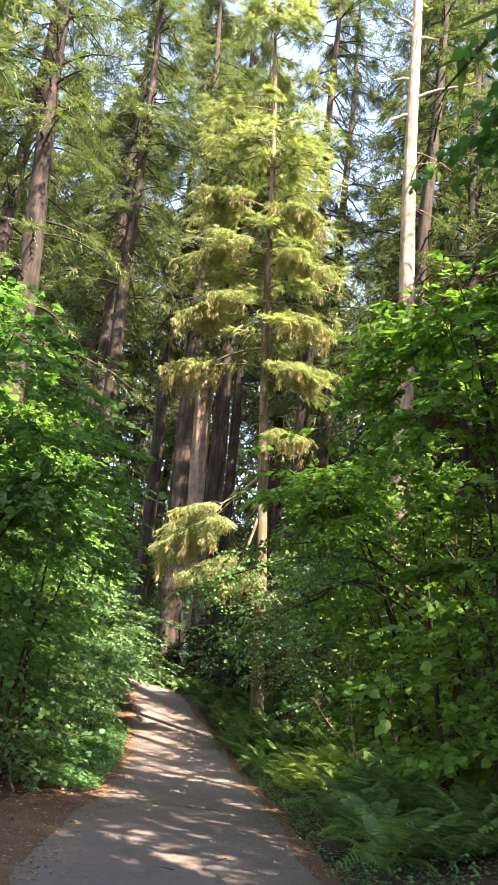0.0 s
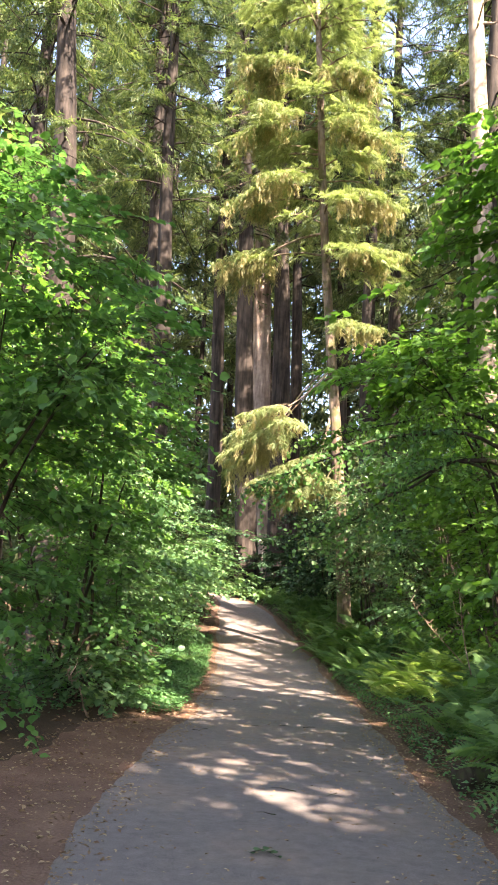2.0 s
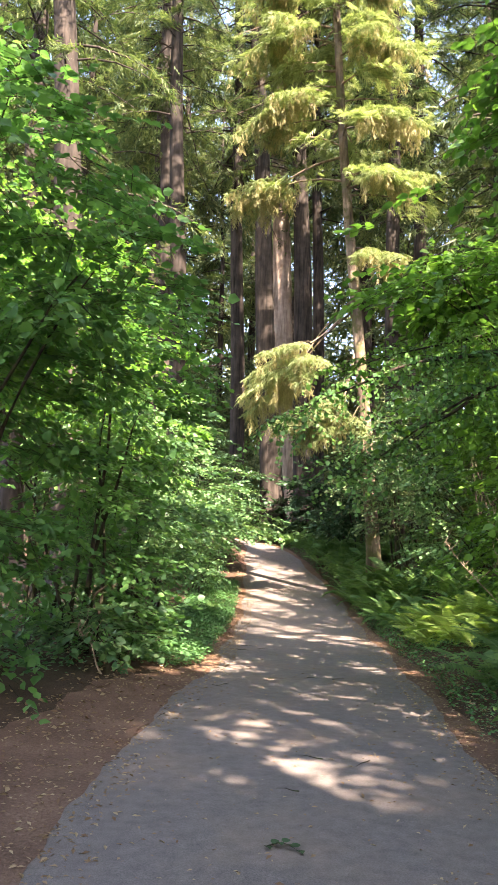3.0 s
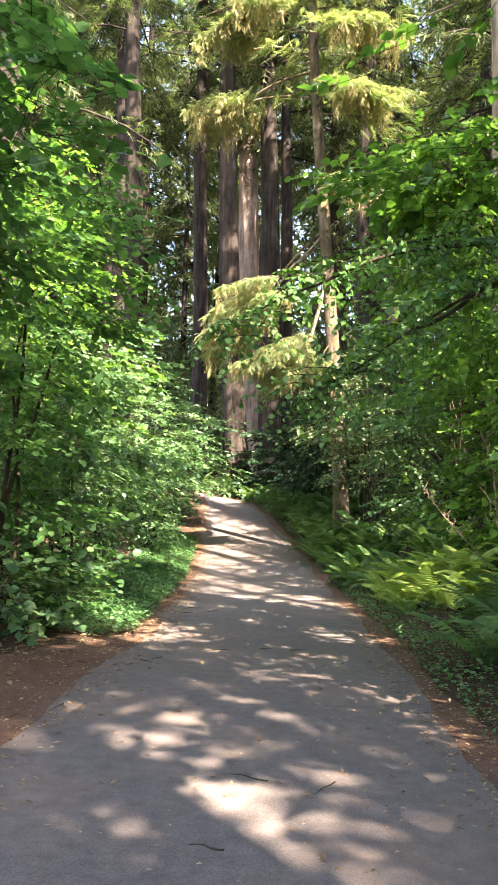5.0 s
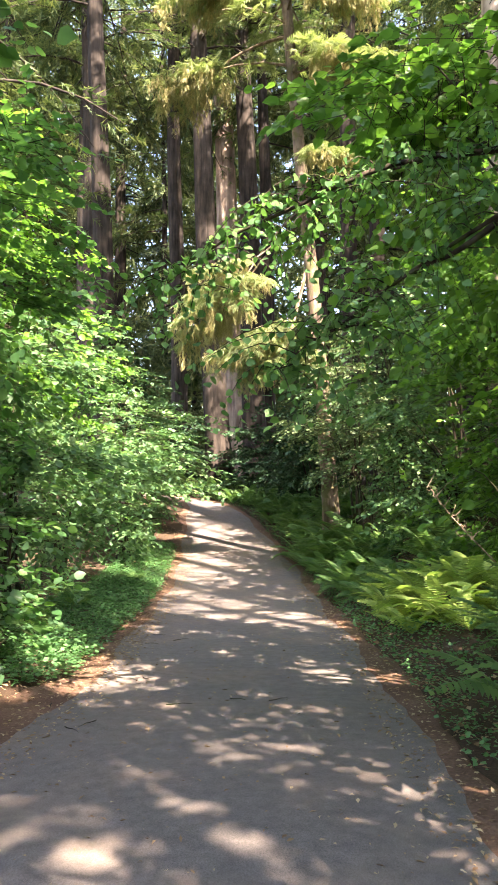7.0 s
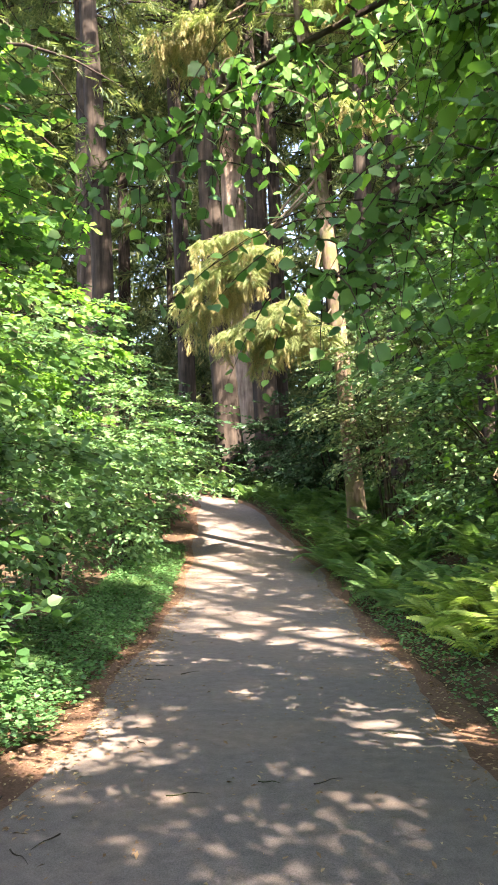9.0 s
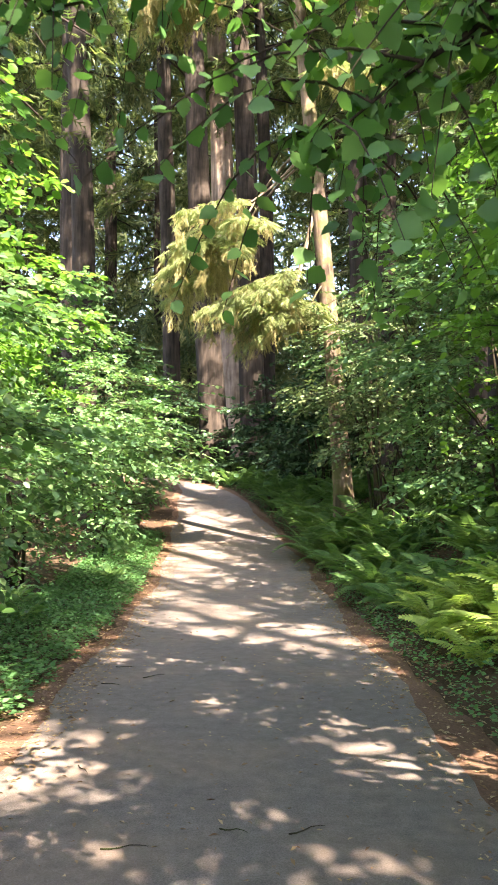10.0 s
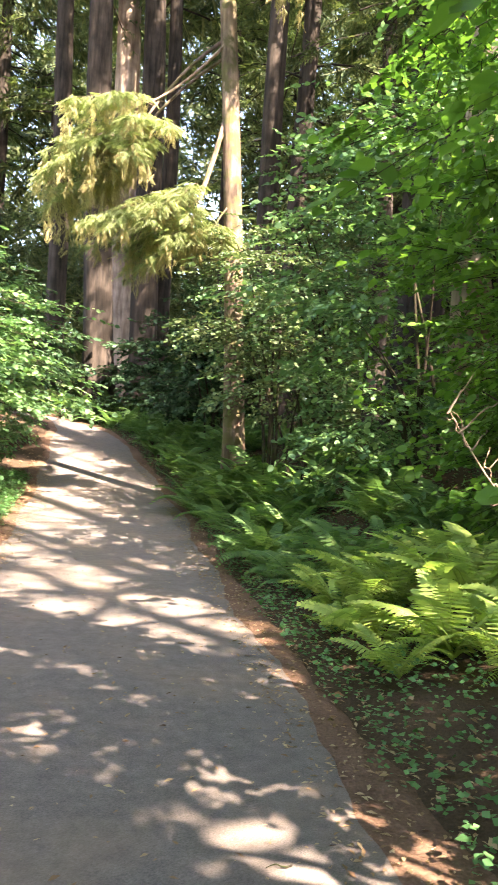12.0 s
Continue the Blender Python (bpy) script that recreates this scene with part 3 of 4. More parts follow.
for hz, lift_up in ((17.5, 0.0), (20.0, 0.1), (22.4, 0.2)):
    cx = 0.27 - 2.9 * hz / 40
    fan_bough(hemlock, (cx, 28, hz), (cx - 1.2, 27.4, hz - 0.2 + lift_up), 205, 75, 2.5, 16, 0.045, GREEN, 1.0, 0.45)
    fan_bough(hemlock, (cx, 28, hz - 0.5), (cx + 1.0, 27.4, hz - 0.7 + lift_up), 320, 75, 2.3, 15, 0.045, GREEN, 1.0, 0.45)
for a, b, c, r in [((-0.35, 28, 8.9), (-0.55, 27.9, 7.9), (-0.8, 27.8, 6.9), 0.06), ((-0.4, 27.9, 10.4), (-1.2, 27.8, 9.3), (-1.9, 27.8, 8.9), 0.035)]:
    q = np.linspace(0, 1, 7)[:, None]
    v, f = tube((1 - q) ** 2 * np.array(a) + 2 * q * (1 - q) * np.array(b) + q ** 2 * np.array(c), r * (1.1 - 0.6 * q[:, 0]), 6)
    piece("dead_limb", np_mesh("dead_limb", v, f, DEADWOOD, True), hemlock, "pale dead limb")

snag = conifer("bare_tree", (4.55, 26.0), (-0.3, 0), 48, 0.40, 17, 2.4, 14, 2, 0.5, HEMLOCK, WHITEBARK, "bleached bare tree with short broken limbs", sides=14)
for z, dx, dy, rise in [(31.3, -0.9, -0.3, 0.5), (30.6, 1.1, -0.2, 0.1), (28.2, -0.8, 0.1, 0.3), (27.2, 2.6, -0.5, 0.9), (26.3, -0.9, -0.2, -0.3), (22.6, 0.7, -0.2, 0.3), (20.4, -0.6, 0.2, 0.2)]:
    q = np.linspace(0, 1, 6)[:, None]
    v, f = tube(np.array([4.5 - 0.006 * z, 26.0, z]) + np.array([dx, dy, rise]) * q + np.array([0, 0, 0.12]) * np.sin(q * 5), 0.085 * (1.15 - q[:, 0]) + 0.01, 6)
    piece("broken_limb", np_mesh("broken_limb", v, f, WHITEBARK, True), snag)

# the forest beyond
spots = []
while len(spots) < 42:
    x, y = -36 + 72 * RNG.random(), 44 + 40 * RNG.random()
    if (abs(x + 4.5 + (y - 45) * 0.15) < 2.0 and y < 58) or any((x - a) ** 2 + (y - b) ** 2 < 9 for a, b in spots):
        continue
    spots.append((x, y))
for x, y in spots:
    conifer("redwood", (x, y), (RNG.normal() * 0.8 - 0.5, 0), 44 + 18 * RNG.random(), 0.3 + 0.4 * RNG.random(), 9 + 12 * RNG.random(), 5.0, 85, 19, 1.5, NEEDLE, REDBARK,
            "distant redwood with a dark crown", "forest beyond", sides=12, far=True)

# unseen crowns added on the path's sunny side to shade it
KEEP = clear_of(LOW_SUN_CUTS + HIGH_SUN_CUTS, 0.55)
for x, y, tall in [(13, -9, 30), (10.5, -3, 29), (12.5, 3, 30), (10, 8.5, 29), (13, 13, 31), (11, 18.5, 29), (13.5, 24, 30), (15.5, 31, 30), (17, 8, 33), (17.5, 19, 33), (15, 36, 36), (20, 40, 38), (12.5, 43, 38), (19, 30, 36), (9.5, -1, 28), (11.5, 6, 30), (8.5, 3.5, 26), (14, -3, 31), (8.5, -6.5, 27), (12, 10.5, 30),
                   (7.5, -12, 26), (6.2, -5, 24), (5, -14, 28), (9, -16, 30), (7.4, 7.5, 26), (8.2, 13.5, 27), (9, 21, 29), (7.6, -1.5, 25), (16, 2, 34), (15, 14.5, 34)]:
    conifer("redwood", (x, y), (0, 0), tall, 0.4, 4.5, 4.8, 92, 15, 1.75, NEEDLE, REDBARK, "unseen redwood added to shade the path", "redwoods beside the path", keep=KEEP, sides=12, far=True)


for x, y in [(-11, -7), (-9.5, 1), (-13, 6), (-11.5, 13), (-14.5, 19), (-6, -13), (0, -17), (5.5, -19), (-16, -2), (-18, 11)]:
    conifer("redwood", (x, y), (0, 0), 34 + 10 * RNG.random(), 0.45, 8, 4.4, 70, 11, 1.7, NEEDLE, REDBARK, "tall redwood standing back from the path", "redwoods beside the path", sides=12, far=True)


def far_woods():
    """The deep forest behind the nearer trees: countless sprays and dim trunks."""
    n = 33000
    pos = np.stack([-75 + 150 * RNG.random(n), 86 + 26 * RNG.random(n), 3 + 62 * RNG.random(n) ** 1.7], -1)
    low = 9000
    pos[:low] = np.stack([-28 + 46 * RNG.random(low), 58 + 10 * RNG.random(low), 3 + 13 * RNG.random(low) ** 1.3], -1)
    along = rand_unit(n) + [0, -0.3, -0.6]
    v, f = scatter(FAR_V, FAR_F, pos, along, rand_unit(n), np.where(np.arange(n) < low, 1.2, 2.6) + np.where(np.arange(n) < low, 0.8, 2.2) * RNG.random(n))
    tagged(piece("far_woods", np_mesh("far_woods", v, f, NEEDLE)), "dark mass of distant forest", "forest", kind="stuff")


far_woods()

# ---- bushes ----
LEFT = [
    ((-4.8, 10.8), [(-4.5, 10.8, 5.9, 1.3, 1.6, 1.6), (-3.3, 11.1, 4.5, 1.0, 1.0, 0.7), (-5.2, 12.0, 3.6, 1.5, 1.6, 1.5), (-4.9, 11.4, 1.6, 0.9, 1.2, 1.1)], MAPLE, 0.078, True),
    ((-4.6, 14.6), [(-4.4, 14.6, 4.6, 1.3, 1.6, 1.4), (-4.7, 14.9, 2.4, 1.1, 1.5, 1.4), (-4.5, 14.8, 0.9, 0.8, 1.2, 0.8)], MAPLE, 0.08, False),
    ((-4.9, 18.5), [(-5.1, 18.6, 3.7, 1.1, 1.6, 1.2), (-4.9, 18.6, 1.9, 1.0, 1.6, 1.3), (-4.8, 17.0, 1.1, 0.6, 1.0, 0.8)], SHRUB, 0.085, False),
    ((-5.5, 22.5), [(-5.5, 22.5, 2.6, 1.1, 1.7, 1.1), (-5.2, 22.5, 1.3, 1.0, 1.7, 1.0)], SHRUB, 0.085, False),
    ((-5.4, 27.5), [(-5.2, 27.3, 2.6, 1.3, 1.6, 1.4), (-4.9, 28.0, 1.1, 0.9, 1.5, 1.0)], SHRUB, 0.08, False),
    ((-6.3, 30.5), [(-6.1, 30.3, 3.7, 1.1, 1.4, 1.2), (-5.7, 30.6, 1.7, 0.9, 1.4, 1.3)], SHRUB, 0.085, False),
    ((-6.9, 35.2), [(-6.5, 34.8, 2.4, 1.0, 1.4, 1.1), (-6.2, 35.6, 1.0, 0.75, 1.5, 0.9), (-6.4, 37.4, 0.8, 0.7, 1.0, 0.8)], SHRUB, 0.09, False),
    ((-7.4, 20.0), [(-7.0, 20, 7.0, 1.7, 2.2, 2.0), (-6.8, 17, 5.4, 1.5, 2.0, 2.4), (-7.4, 24.5, 5.2, 1.6, 2.0, 1.9)], HAZEL, 0.10, False),
    ((-8.5, 31.0), [(-8.4, 31, 5.5, 1.8, 2.0, 2.0), (-8.0, 30.5, 2.4, 1.5, 2.0, 1.8)], SHRUB, 0.10, False),
]
for base, lobes, mat, size, broad in LEFT:
    leafy("hazel_bush", base, lobes, "dense leafy green hazel bush beside the path", "bush", mat, size * 1.45, 12 if base[0] < -7.2 else 16, 8, group="bushes along the path", broad=broad)
leafy("thimbleberry", (-3.8, 14.4), [(-3.75, 14.6, 0.4, 0.35, 0.7, 0.35), (-4.0, 13.5, 0.5, 0.4, 0.5, 0.4)], "low bush with large pale rounded leaves at the path's edge", "bush", SHRUB, 0.11, 34, 5, broad=True, stem_radius=0.01)
RIGHT = [
    ((3.5, 10.8), [(2.6, 10.3, 7.2, 1.0, 1.2, 0.8), (2.7, 10.8, 5.9, 1.4, 1.6, 1.4), (3.5, 11.3, 3.6, 1.2, 1.6, 1.5), (3.6, 11.0, 1.5, 1.1, 1.5, 1.1)], HAZEL, 0.095, True),
    ((3.2, 14.6), [(2.5, 14.5, 5.1, 1.5, 1.7, 1.4), (3.0, 14.8, 2.9, 1.1, 1.5, 1.4), (3.6, 15.0, 1.2, 0.9, 1.5, 0.9), (1.1, 14.2, 5.0, 1.0, 1.1, 0.7)], HAZEL, 0.09, True),
    ((3.3, 18.5), [(3.6, 20.6, 1.3, 1.0, 1.0, 1.0), (2.7, 18.5, 5.1, 1.6, 1.8, 1.5), (3.0, 18.9, 2.7, 1.2, 1.6, 1.4), (3.0, 18.6, 1.1, 1.0, 1.6, 0.9)], HAZEL, 0.09, False),
    ((2.9, 23.5), [(2.4, 23.5, 4.6, 1.7, 1.8, 1.6), (2.3, 23.5, 2.2, 1.4, 1.7, 1.4), (2.3, 23.2, 0.9, 1.2, 1.5, 0.8)], SHRUB, 0.085, False),
    ((2.4, 30.0), [(1.8, 30.0, 4.6, 1.6, 1.5, 1.9), (1.7, 30.0, 2.0, 1.4, 1.5, 1.5)], SHRUB, 0.085, False),
    ((-0.2, 35.0), [(-0.4, 35, 2.2, 1.3, 1.4, 1.4), (0.9, 35, 3.2, 1.5, 1.5, 2.0)], DARKLEAF, 0.11, False),
    ((-2.6, 41.5), [(-2.6, 41.5, 1.6, 1.5, 1.2, 1.5), (-1.0, 42.5, 2.6, 1.7, 1.2, 2.2)], DARKLEAF, 0.12, False),
    ((-7.4, 42.0), [(-7.4, 42.0, 2.0, 1.6, 1.2, 1.8), (-9.4, 41.5, 3.0, 1.8, 1.4, 2.4)], DARKLEAF, 0.13, False),
    ((-3.2, 40.9), [(-3.6, 40.9, 0.45, 0.9, 0.5, 0.6), (-2.0, 40.4, 0.7, 1.0, 0.6, 0.8), (-0.8, 39.5, 0.8, 1.0, 0.7, 0.9)], DARKLEAF, 0.10, False),
    ((-6.8, 43.2), [(-6.4, 42.9, 0.6, 0.9, 0.5, 0.8), (-8.4, 43.2, 1.0, 1.2, 0.6, 1.1)], DARKLEAF, 0.10, False),
    ((5.0, 26.0), [(4.6, 26, 4.4, 1.8, 2.2, 2.2), (4.8, 22, 5.0, 1.8, 2.0, 2.4), (4.4, 21, 1.6, 1.2, 2.4, 1.4), (4.2, 26, 1.6, 1.2, 2.0, 1.4)], HAZEL, 0.10, False),
]
for base, lobes, mat, size, broad in RIGHT:
    leafy("hazel_bush", base, lobes, "tall green hazel thicket beside the path", "bush", mat, size * 1.35, 12 if base[0] > 4.5 else 17, 8, group="bushes along the path", broad=broad, keep=clear_of(LOW_SUN_CUTS, 0.2))


# added mostly out of view to break the sunlight into dapples
leafy("dapple_maple", (5.4, 5.6), [(3.1, 5.3, 7.6, 1.4, 1.4, 0.8), (4.3, 4.5, 8.0, 1.4, 1.4, 0.8), (3.4, 7.7, 7.4, 1.2, 1.3, 0.8), (4.6, 6.4, 7.8, 1.1, 1.2, 0.8)],
      "maple tree added mostly out of view to dapple the path", "tree", MAPLE, 0.125, 5.5, 5, broad=True, stem_radius=0.07, keep=clear_of(LOW_SUN_CUTS))


leafy("holly_bush", (1.2, 26.5), [(0.15, 26.7, 3.1, 0.6, 0.45, 0.55), (1.2, 26.6, 2.4, 0.9, 0.8, 1.1), (0.8, 26.7, 4.3, 0.7, 0.5, 0.6), (-0.05, 27.2, 4.9, 0.35, 0.25, 0.7)],
      "slender bush with small pale glossy leaves before a tree trunk", "bush", HOLLY, 0.095, 30, 7, group="bushes along the path")


def overhang(tree, pts, radius, twigs, drop, leaf_size, mat, label=""):
    """A mossy limb over the path with leafy twigs that hang from it."""
    P = np.array(pts, float)
    s = np.linspace(0, 1, len(P))
    ss = np.linspace(0, 1, 24)
    C = np.stack([np.interp(ss, s, P[:, i]) for i in range(3)], -1)
    C[1:-1] = (C[:-2] + C[1:-1] + C[2:]) / 3
    C += np.sin(ss * 17)[:, None] * np.array([0.01, 0.02, 0.025])
    v, f = tube(C, radius * (1.1 - ss), 8, 0.1)
    limb = piece("limb", np_mesh("limb", v, f, TWIGBARK, True), tree, label)
    allv, allf, lv, lf, o = [], [], [], [], 0
    for k in range(twigs):
        u = 0.25 + 0.75 * RNG.random()
        a = np.array([np.interp(u, ss, C[:, i]) for i in range(3)])
        d = np.array([RNG.normal() * 0.42, RNG.normal() * 0.3, 0.0])
        ln = drop * (0.35 + 0.75 * RNG.random())
        q = np.linspace(0, 1, 6)[:, None]
        tw = a + d * q * 1.2 + np.array([0, 0, 0.12]) * np.sin(q * np.pi) - np.array([0, 0, ln]) * q ** 1.7
        allv.append(tube(tw, 0.005 * (1.2 - q[:, 0]), 5))
        m = int(12 + 16 * ln)
        uu = (np.arange(m) + 0.8) / m
        pos = np.stack([np.interp(uu, q[:, 0], tw[:, i]) for i in range(3)], -1)
        sg = np.where(np.arange(m) % 2 == 0, 1.0, -1.0)
        az = RNG.random() * 6.28
        sd = np.array([math.cos(az), math.sin(az), 0])
        along = sd * sg[:, None] * 0.8 + RNG.normal(size=(m, 3)) * 0.35 + [0, 0, -0.6]
        lv.append(scatter(FINE_V, FINE_F, pos, along, RNG.normal(size=(m, 3)) * 0.8 + [0, -0.4, 0.7], leaf_size * (0.6 + 0.6 * RNG.random(m))))
    v, f = join(allv)
    tagged(piece("brushwood", np_mesh("brushwood", v, f, TWIGBARK), limb), kind="stuff")
    v, f = join(lv)
    piece("foliage", np_mesh("foliage", v, f, mat), limb)
    return limb


hz = float(height(3.0, 12.4))
hazel_tree = root("hazel_tree", (3.0, 12.4, hz), "hazel tree with mossy limbs arching over the path", "tree")
for k, (dx, top) in enumerate([(-0.5, 4.6), (0.3, 5.2), (-0.15, 5.0)]):
    q = np.linspace(0, 1, 10)
    v, f = tube(np.stack([3.0 + dx * q ** 1.5 + 0.1 * k, 12.4 + 0.15 * np.sin(q * 4 + k), hz - 0.1 + top * q], -1), 0.055 * (1.1 - q), 8, 0.08)
    piece("trunk", np_mesh("trunk", v, f, TWIGBARK, True), hazel_tree)
overhang(hazel_tree, [(2.9, 12.4, 2.9), (2.0, 12.3, 3.8), (1.25, 12.1, 3.66), (0.7, 12.0, 3.25), (0.35, 12.0, 3.1)], 0.045, 9, 0.5, 0.075, HAZEL, "bare mossy limb")
overhang(hazel_tree, [(2.8, 12.4, 3.4), (1.6, 12.3, 4.2), (0.3, 12.1, 3.95), (-0.7, 12.2, 3.55), (-1.3, 12.4, 3.2)], 0.03, 62, 0.66, 0.058, MAPLE)
overhang(hazel_tree, [(2.6, 12.3, 3.2), (1.4, 12.1, 3.8), (0.4, 12.0, 3.1), (-0.1, 12.0, 2.75), (-0.45, 12.05, 2.5)], 0.02, 46, 0.5, 0.058, MAPLE)
overhang(hazel_tree, [(2.6, 12.5, 3.9), (1.8, 12.9, 4.6), (0.6, 13.2, 4.5), (-0.5, 13.4, 4.2)], 0.03, 50, 0.6, 0.058, HAZEL)


# ---- ferns ----
def frond_mesh(pairs, arch, fold, mat):
    v, f = [], []
    def rachis(s):
        return np.array([0.0, s * (1 - 0.25 * arch * s), 0.62 * s * (1 - 0.15 * s) - arch * 0.62 * s ** 2.2])
    for k in range(pairs):
        s = 0.12 + 0.86 * k / (pairs - 1)
        p = rachis(s)
        ln = 0.22 * math.sin(min(1.0, (s + 0.12) * 1.35) * math.pi * 0.5) * (1.04 - s) ** 0.55
        w = 0.42 / pairs
        for side in (-1, 1):
            tip = p + np.array([side * ln, 0.25 * ln + 0.01, -fold * ln])
            mid = p + np.array([side * ln * 0.55, 0.12 * ln + w * 0.9, -fold * ln * 0.35])
            o = len(v)
            v += [p + [0, -w * 0.8, 0], p + [0, w * 0.8, 0], mid, tip, p + np.array([side * ln * 0.55, 0.12 * ln - w * 0.9, -fold * ln * 0.35])]
            f += [(o, o + 1, o + 2, o + 4), (o + 4, o + 2, o + 3, o + 3)]
    quads = np.array([a for a in f if a[2] != a[3]])
    tris = np.array([a[:3] for a in f if a[2] == a[3]])
    pts = np.array([rachis(s) for s in np.linspace(0, 1, 7)])
    tv, tf = tube(pts, np.linspace(0.009, 0.002, 7), 4)
    V = np.concatenate([np.array(v), tv])
    return np_mesh("frond", V, [np.concatenate([quads, tf + len(v)]), tris], mat)


FRONDS = [frond_mesh(17, 0.75, 0.25, FERN), frond_mesh(18, 1.0, 0.35, FERN), frond_mesh(16, 0.55, 0.2, FERN)]
PALE_SUNLIT_FRONDS = [frond_mesh(19, 0.7, 0.25, SUNLIT_LADYFERN), frond_mesh(18, 0.95, 0.3, SUNLIT_LADYFERN), frond_mesh(17, 0.5, 0.2, SUNLIT_LADYFERN)]


def fern(x, y, size, fronds, label="green sword fern with arching fronds", group="ferns along the path", kinds=None):
    z = float(height(x, y)) - 0.02
    plant = root("fern", (x, y, z), label, "fern", group)
    for k in range(fronds):
        ob = piece("frond", (kinds or FRONDS)[int(RNG.integers(3))], plant)
        ob.matrix_parent_inverse = Matrix.Identity(4)
        az = 360 * k / fronds + RNG.normal() * 14
        sc = size * (0.7 + 0.45 * RNG.random())
        ob.matrix_basis = pose(0, 0, 0, 6 + 34 * RNG.random(), RNG.normal() * 12, az) @ Matrix.Diagonal((sc, sc, sc, 1))
    return plant


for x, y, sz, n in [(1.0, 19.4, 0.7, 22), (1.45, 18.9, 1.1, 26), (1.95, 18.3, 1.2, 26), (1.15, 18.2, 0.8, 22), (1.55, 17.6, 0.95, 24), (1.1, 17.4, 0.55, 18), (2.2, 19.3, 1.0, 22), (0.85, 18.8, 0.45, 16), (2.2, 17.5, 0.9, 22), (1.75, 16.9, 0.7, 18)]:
    fern(x, y, sz, n, "large yellow-green fern, painted sunlit, at the path's edge", "bright ferns", PALE_SUNLIT_FRONDS)
for k in range(200):
    y = 9.0 + 31 * RNG.random() ** 0.85
    e = float(path_edges(y)[1])
    x = e + 0.6 + 2.5 * RNG.random() ** 1.2
    if math.hypot(x - 1.5, (y - 17.9) * 0.8) < 1.5 or (y < 17 and x < e + 0.8):
        continue
    fern(x, y, 0.65 + 0.5 * RNG.random(), 15)
for x, y, sz in [(-0.15, 26.4, 1.1), (0.45, 26.0, 1.2), (0.9, 25.6, 1.15), (0.1, 25.2, 1.0), (-0.3, 27.2, 1.3), (0.3, 27.2, 1.5), (0.6, 27.1, 1.4), (0.05, 27.5, 1.4), (0.35, 26.6, 1.4), (0.9, 27.0, 1.5), (-0.5, 27.9, 1.2), (-3.4, 40.0, 0.9), (-2.4, 39.2, 1.0), (-1.6, 38.0, 1.0), (-2.9, 40.4, 1.0), (-4.6, 41.6, 0.9), (-5.6, 42.2, 0.9), (-3.95, 17.2, 0.6), (-4.1, 19.5, 0.55), (-4.3, 24.5, 0.6), (-4.7, 20.7, 0.7), (-5.2, 41.3, 1.0), (-4.5, 41.5, 1.1), (-5.9, 41.9, 1.0), (-3.9, 41.2, 1.1), (-6.5, 42.4, 1.1), (-3.5, 42.0, 1.2), (-5.0, 42.3, 1.1), (-7.3, 42.0, 1.1), (-2.7, 41.0, 1.1), (-4.2, 42.6, 1.2)]:
    fern(x, y, sz, 12)


# ---- ground plants and litter ----
def carpet(name, n, xy, size, mat, label, category, raise_by, flat, template=(LEAF_V, LEAF_F)):
    x, y = xy(n)
    z = height(x, y) + raise_by * RNG.random(len(x)) + 0.006
    pos = np.stack([x, y, z], -1)
    az = RNG.random(len(x)) * 2 * np.pi
    along = np.stack([np.cos(az), np.sin(az), RNG.normal(size=len(x)) * 0.2], -1)
    up = np.array([[0, 0, 1.0]]) + RNG.normal(size=(len(x), 3)) * flat
    v, f = scatter(template[0], template[1], pos, along, up, size * (0.5 + 0.9 * RNG.random(len(x))))
    return tagged(piece(name, np_mesh(name, v, f, mat)), label, category, kind="stuff")


def left_band(n):
    y = 14.2 + 17 * RNG.random(n)
    w = 1.5 * RNG.random(n) ** 0.9
    return path_edges(y)[0] - 0.16 - w + 0.07 * np.sin(y * 6), y


def left_far(n):
    y = 12 + 9 * RNG.normal(size=n)
    return path_edges(np.clip(y, -8, 34))[0] - 1.3 - np.abs(RNG.normal(size=n)) * 2.6 - 0.5 * np.sin(y) ** 2, np.clip(y, -8, 34)


def right_band(n):
    y = 7 + 34 * RNG.random(n)
    return path_edges(y)[1] + 0.25 + 4.2 * RNG.random(n) ** 1.4 + 0.06 * np.sin(y * 5), y


def litter_spread(n):
    y = 1 + 33 * RNG.random(n) ** 1.1
    left, right = path_edges(y)
    side = RNG.random(n)
    x = np.where(side < 0.55, left + 0.35 - 1.9 * RNG.random(n) * np.interp(y, [0, 13, 16], [1, 0.7, 0.35]), right - 0.25 + 0.9 * RNG.random(n))
    return x, y


def path_litter(n):
    y = 2 + 28 * RNG.random(n) ** 1.2
    left, right = path_edges(y)
    u = RNG.random(n)
    return left + (right - left) * u, y


carpet("ground_cover", 32000, left_band, 0.055, IVY, "low green leafy ground cover beside the path", "ground cover", 0.14, 0.35, (SMALL_V, SMALL_F))
carpet("ground_cover", 9000, left_far, 0.07, IVY, "green undergrowth beneath the bushes", "ground cover", 0.25, 0.4)
carpet("ground_cover", 30000, right_band, 0.045, IVY, "green undergrowth among the ferns", "ground cover", 0.2, 0.45, (SMALL_V, SMALL_F))
def far_band(n):
    return -9 + 10 * RNG.random(n), 39.6 + 6 * RNG.random(n)


def clear_far(n):
    x, y = far_band(n)
    ok = x > path_edges(y)[1] + 0.1
    return x[ok], y[ok]


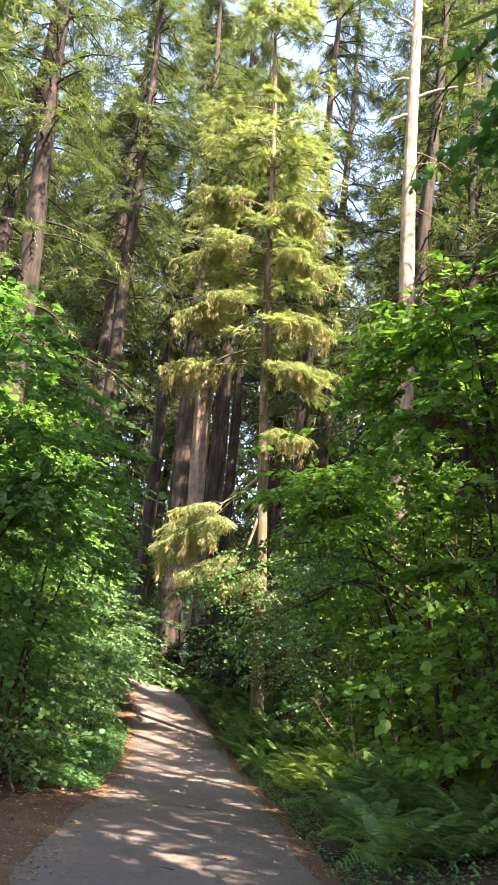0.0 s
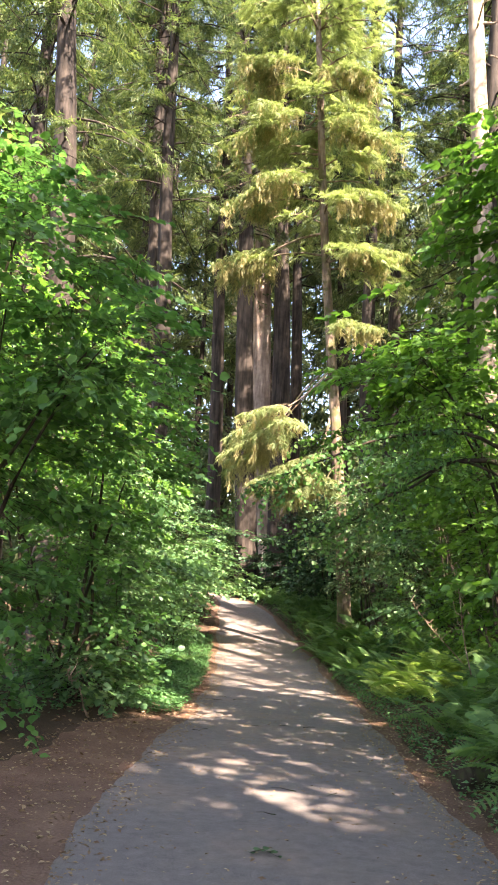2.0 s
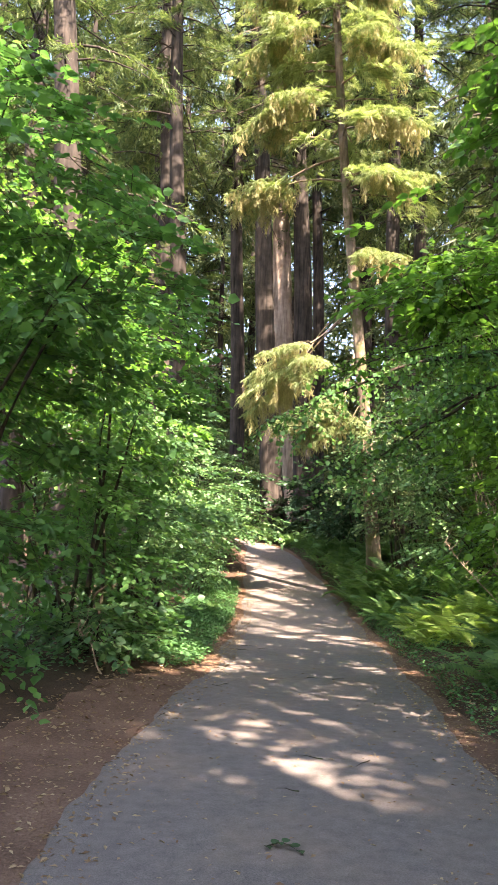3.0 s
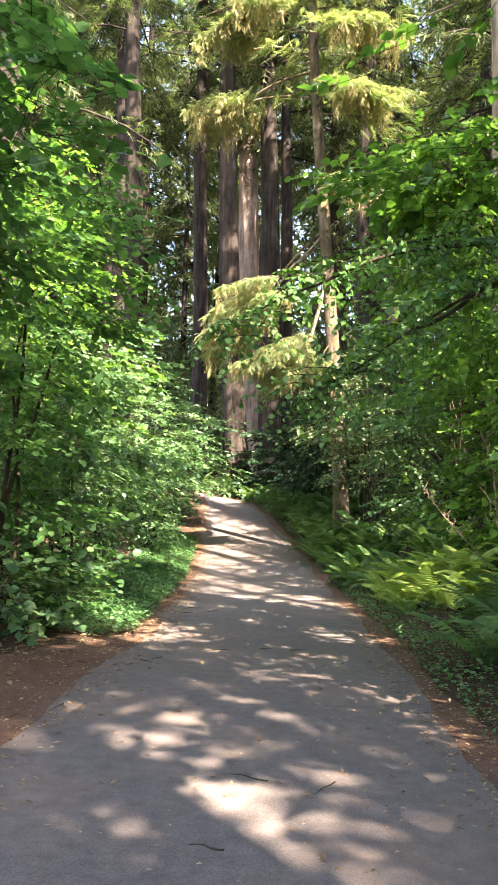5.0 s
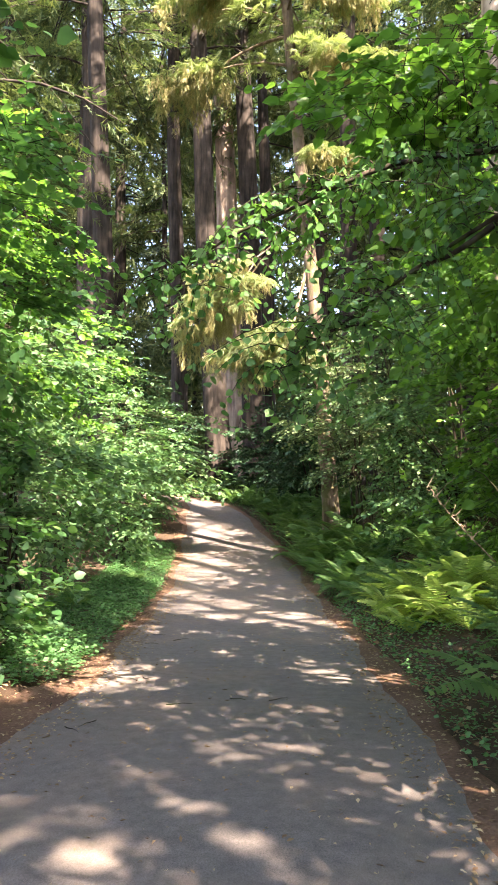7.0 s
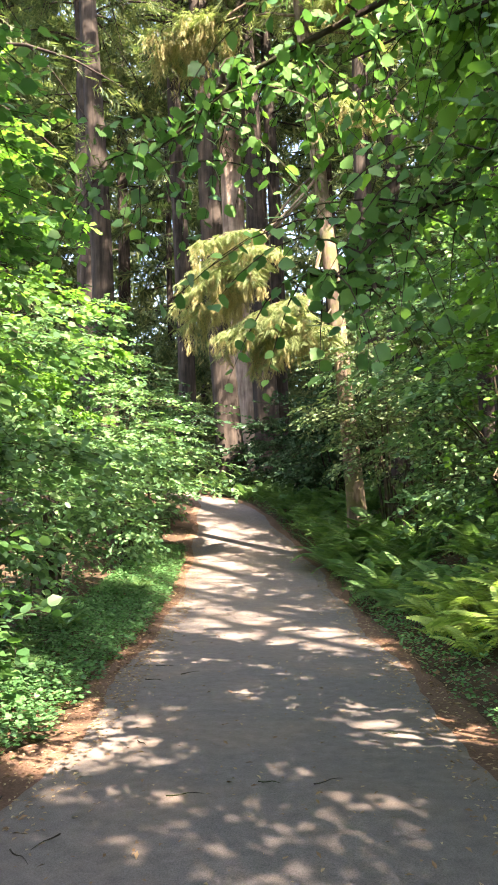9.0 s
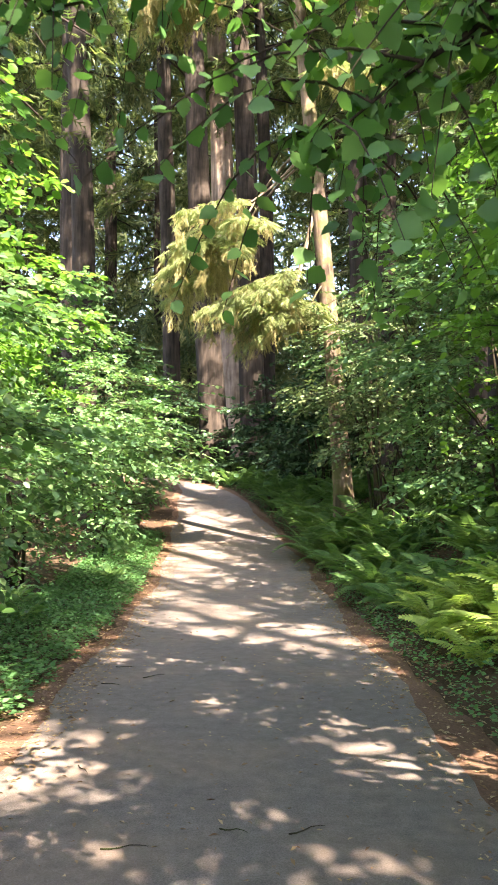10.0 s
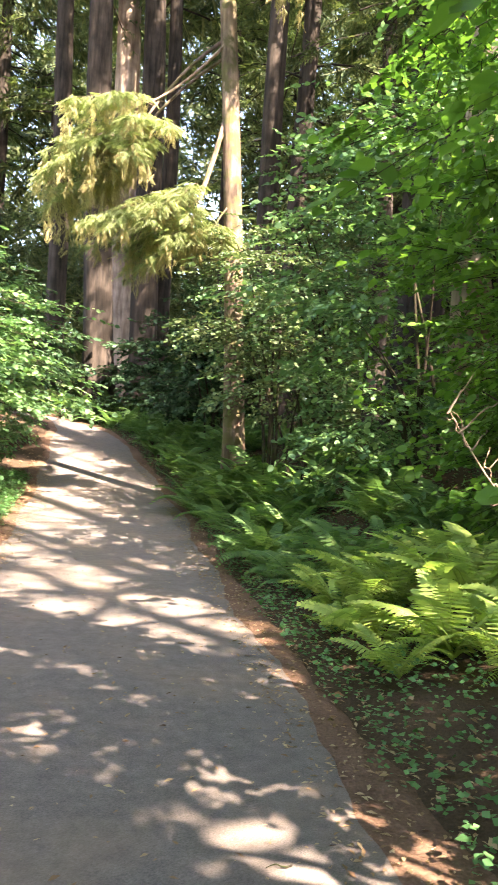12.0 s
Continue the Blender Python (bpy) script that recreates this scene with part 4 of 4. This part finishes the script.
carpet("ground_cover", 10000, clear_far, 0.11, DARKLEAF, "dark undergrowth at the bend of the path", "ground cover", 0.3, 0.5)
carpet("leaf_litter", 15000, litter_spread, 0.042, LITTER, "dry brown fallen leaves and needles", "leaf litter", 0.012, 0.25, (SMALL_V * [0.55, 1, 1], SMALL_F))
def forest_floor(n):
    y = -10 + 50 * RNG.random(n)
    left, right = path_edges(y)
    off = np.abs(RNG.normal(size=n)) * 4
    return np.where(RNG.random(n) < 0.5, left - 0.4 - off, right + 0.3 + off), y


carpet("leaf_litter", 12000, forest_floor, 0.07, LITTER, "brown fallen leaves on the forest floor", "leaf litter", 0.03, 0.4, (SMALL_V * [0.7, 1, 1], SMALL_F))
carpet("leaf_litter", 6000, path_litter, 0.042, LITTER, "dry leaf scraps scattered on the asphalt", "leaf litter", 0.006, 0.2, (SMALL_V * [0.5, 1, 1], SMALL_F))


# ---- small things ----
def stick(name, pts, radius, mat, label, category, forks=()):
    P = np.array(pts, float)
    thing = root(name, P[0], label, category)
    s = np.linspace(0, 1, len(P))
    v, f = tube(P, radius * (1.1 - 0.8 * s), 6)
    piece("stem", np_mesh("stem", v, f, mat, True), thing)
    for fk in forks:
        F = np.array(fk, float)
        v, f = tube(F, radius * 0.6 * np.linspace(1, 0.3, len(F)), 5)
        piece("fork", np_mesh("fork", v, f, mat, True), thing)
    return thing


def dead_branch(base, head, k):
    b, h = np.array(base), np.array(head)
    q = np.linspace(0, 1, 12)[:, None]
    pts = b + (h - b) * q + np.sin(q * 7 + k) * np.array([0.05, 0.03, 0]) * q
    forks = []
    for j in range(13):
        a = pts[6 + j % 6]
        d = np.array([-0.25 + 0.5 * RNG.random(), RNG.normal() * 0.12, 0.05 + 0.28 * RNG.random()])
        w = np.linspace(0, 1, 6)[:, None]
        forks.append(a + d * w + np.sin(w * 8 + j) * np.array([0.02, 0.02, 0.03]))
    stick("dead_branch", pts, 0.014, DEADWOOD, "pale bare dead branch with crooked forks among the ferns", "branch", forks)


dead_branch((2.75, 18.0, float(height(2.75, 18.0)) - 0.03), (1.32, 17.4, 2.05), 0)
dead_branch((2.1, 14.6, float(height(2.1, 14.6)) - 0.03), (1.65, 14.3, 2.5), 2)
dead_branch((-3.5, 12.9, float(height(-3.5, 12.9)) - 0.03), (-3.9, 13.2, 0.6), 4)

for k in range(16):
    y = 6 + 12 * RNG.random()
    left, right = path_edges(y)
    x = left + (right - left) * RNG.random()
    a = RNG.random() * 6.28
    ln = 0.10 + 0.16 * RNG.random()
    q = np.linspace(-0.5, 0.5, 6)
    z = float(lift(y)) + 0.018
    stick("fallen_twig", np.stack([x + ln * q * math.cos(a), y + ln * q * math.sin(a) + 0.012 * np.sin(q * 9), np.full(6, z) + 0.003 * np.cos(q * 6)], -1), 0.004, TWIGBARK,
          "thin dark twig lying on the asphalt", "twig")


def fallen_spray(x, y):
    """A small green leafy sprig that has dropped on the path."""
    thing = root("fallen_sprig", (x, y, 0.012), "dark green leafy sprig fallen on the asphalt", "sprig")
    q = np.linspace(0, 1, 7)
    P = np.stack([x - 0.09 + 0.18 * q, y + 0.04 * np.sin(q * 4), 0.02 + 0.012 * np.sin(q * 3.1)], -1)
    v, f = tube(P, 0.004 * (1.2 - q), 5)
    piece("stem", np_mesh("stem", v, f, TWIGBARK, True), thing)
    for k in range(7):
        p = P[k] + [0, 0, 0.004]
        al = np.array([[0.4, (1 if k % 2 else -1) * 0.8, 0.12]])
        v, f = scatter(BROAD_V, BROAD_F3, p[None], al, np.array([[0.1, 0, 1.0]]), np.array([0.055]))
        piece("leaf", np_mesh("leaf", v, f, DARKLEAF), thing)


fallen_spray(-0.59, 7.49)


def log(x, y, ln, r, az):
    z = float(height(x, y))
    q = np.linspace(-0.5, 0.5, 9)
    P = np.stack([x + ln * q * math.cos(az), y + ln * q * math.sin(az), np.full(9, z + r * 0.7)], -1)
    R = r * (1 + 0.06 * np.sin(q * 11))
    P = np.concatenate([P[:1], P, P[-1:]])
    R = np.concatenate([[0.001], R, [0.001]])
    thing = root("mossy_log", (x, y, z), "short weathered log half buried at the path's edge", "log")
    v, f = tube(P, R, 14, 0.06, 1.0)
    piece("wood", np_mesh("wood", v, f, TWIGBARK, True), thing)


log(1.45, 10.2, 0.9, 0.12, 0.5)
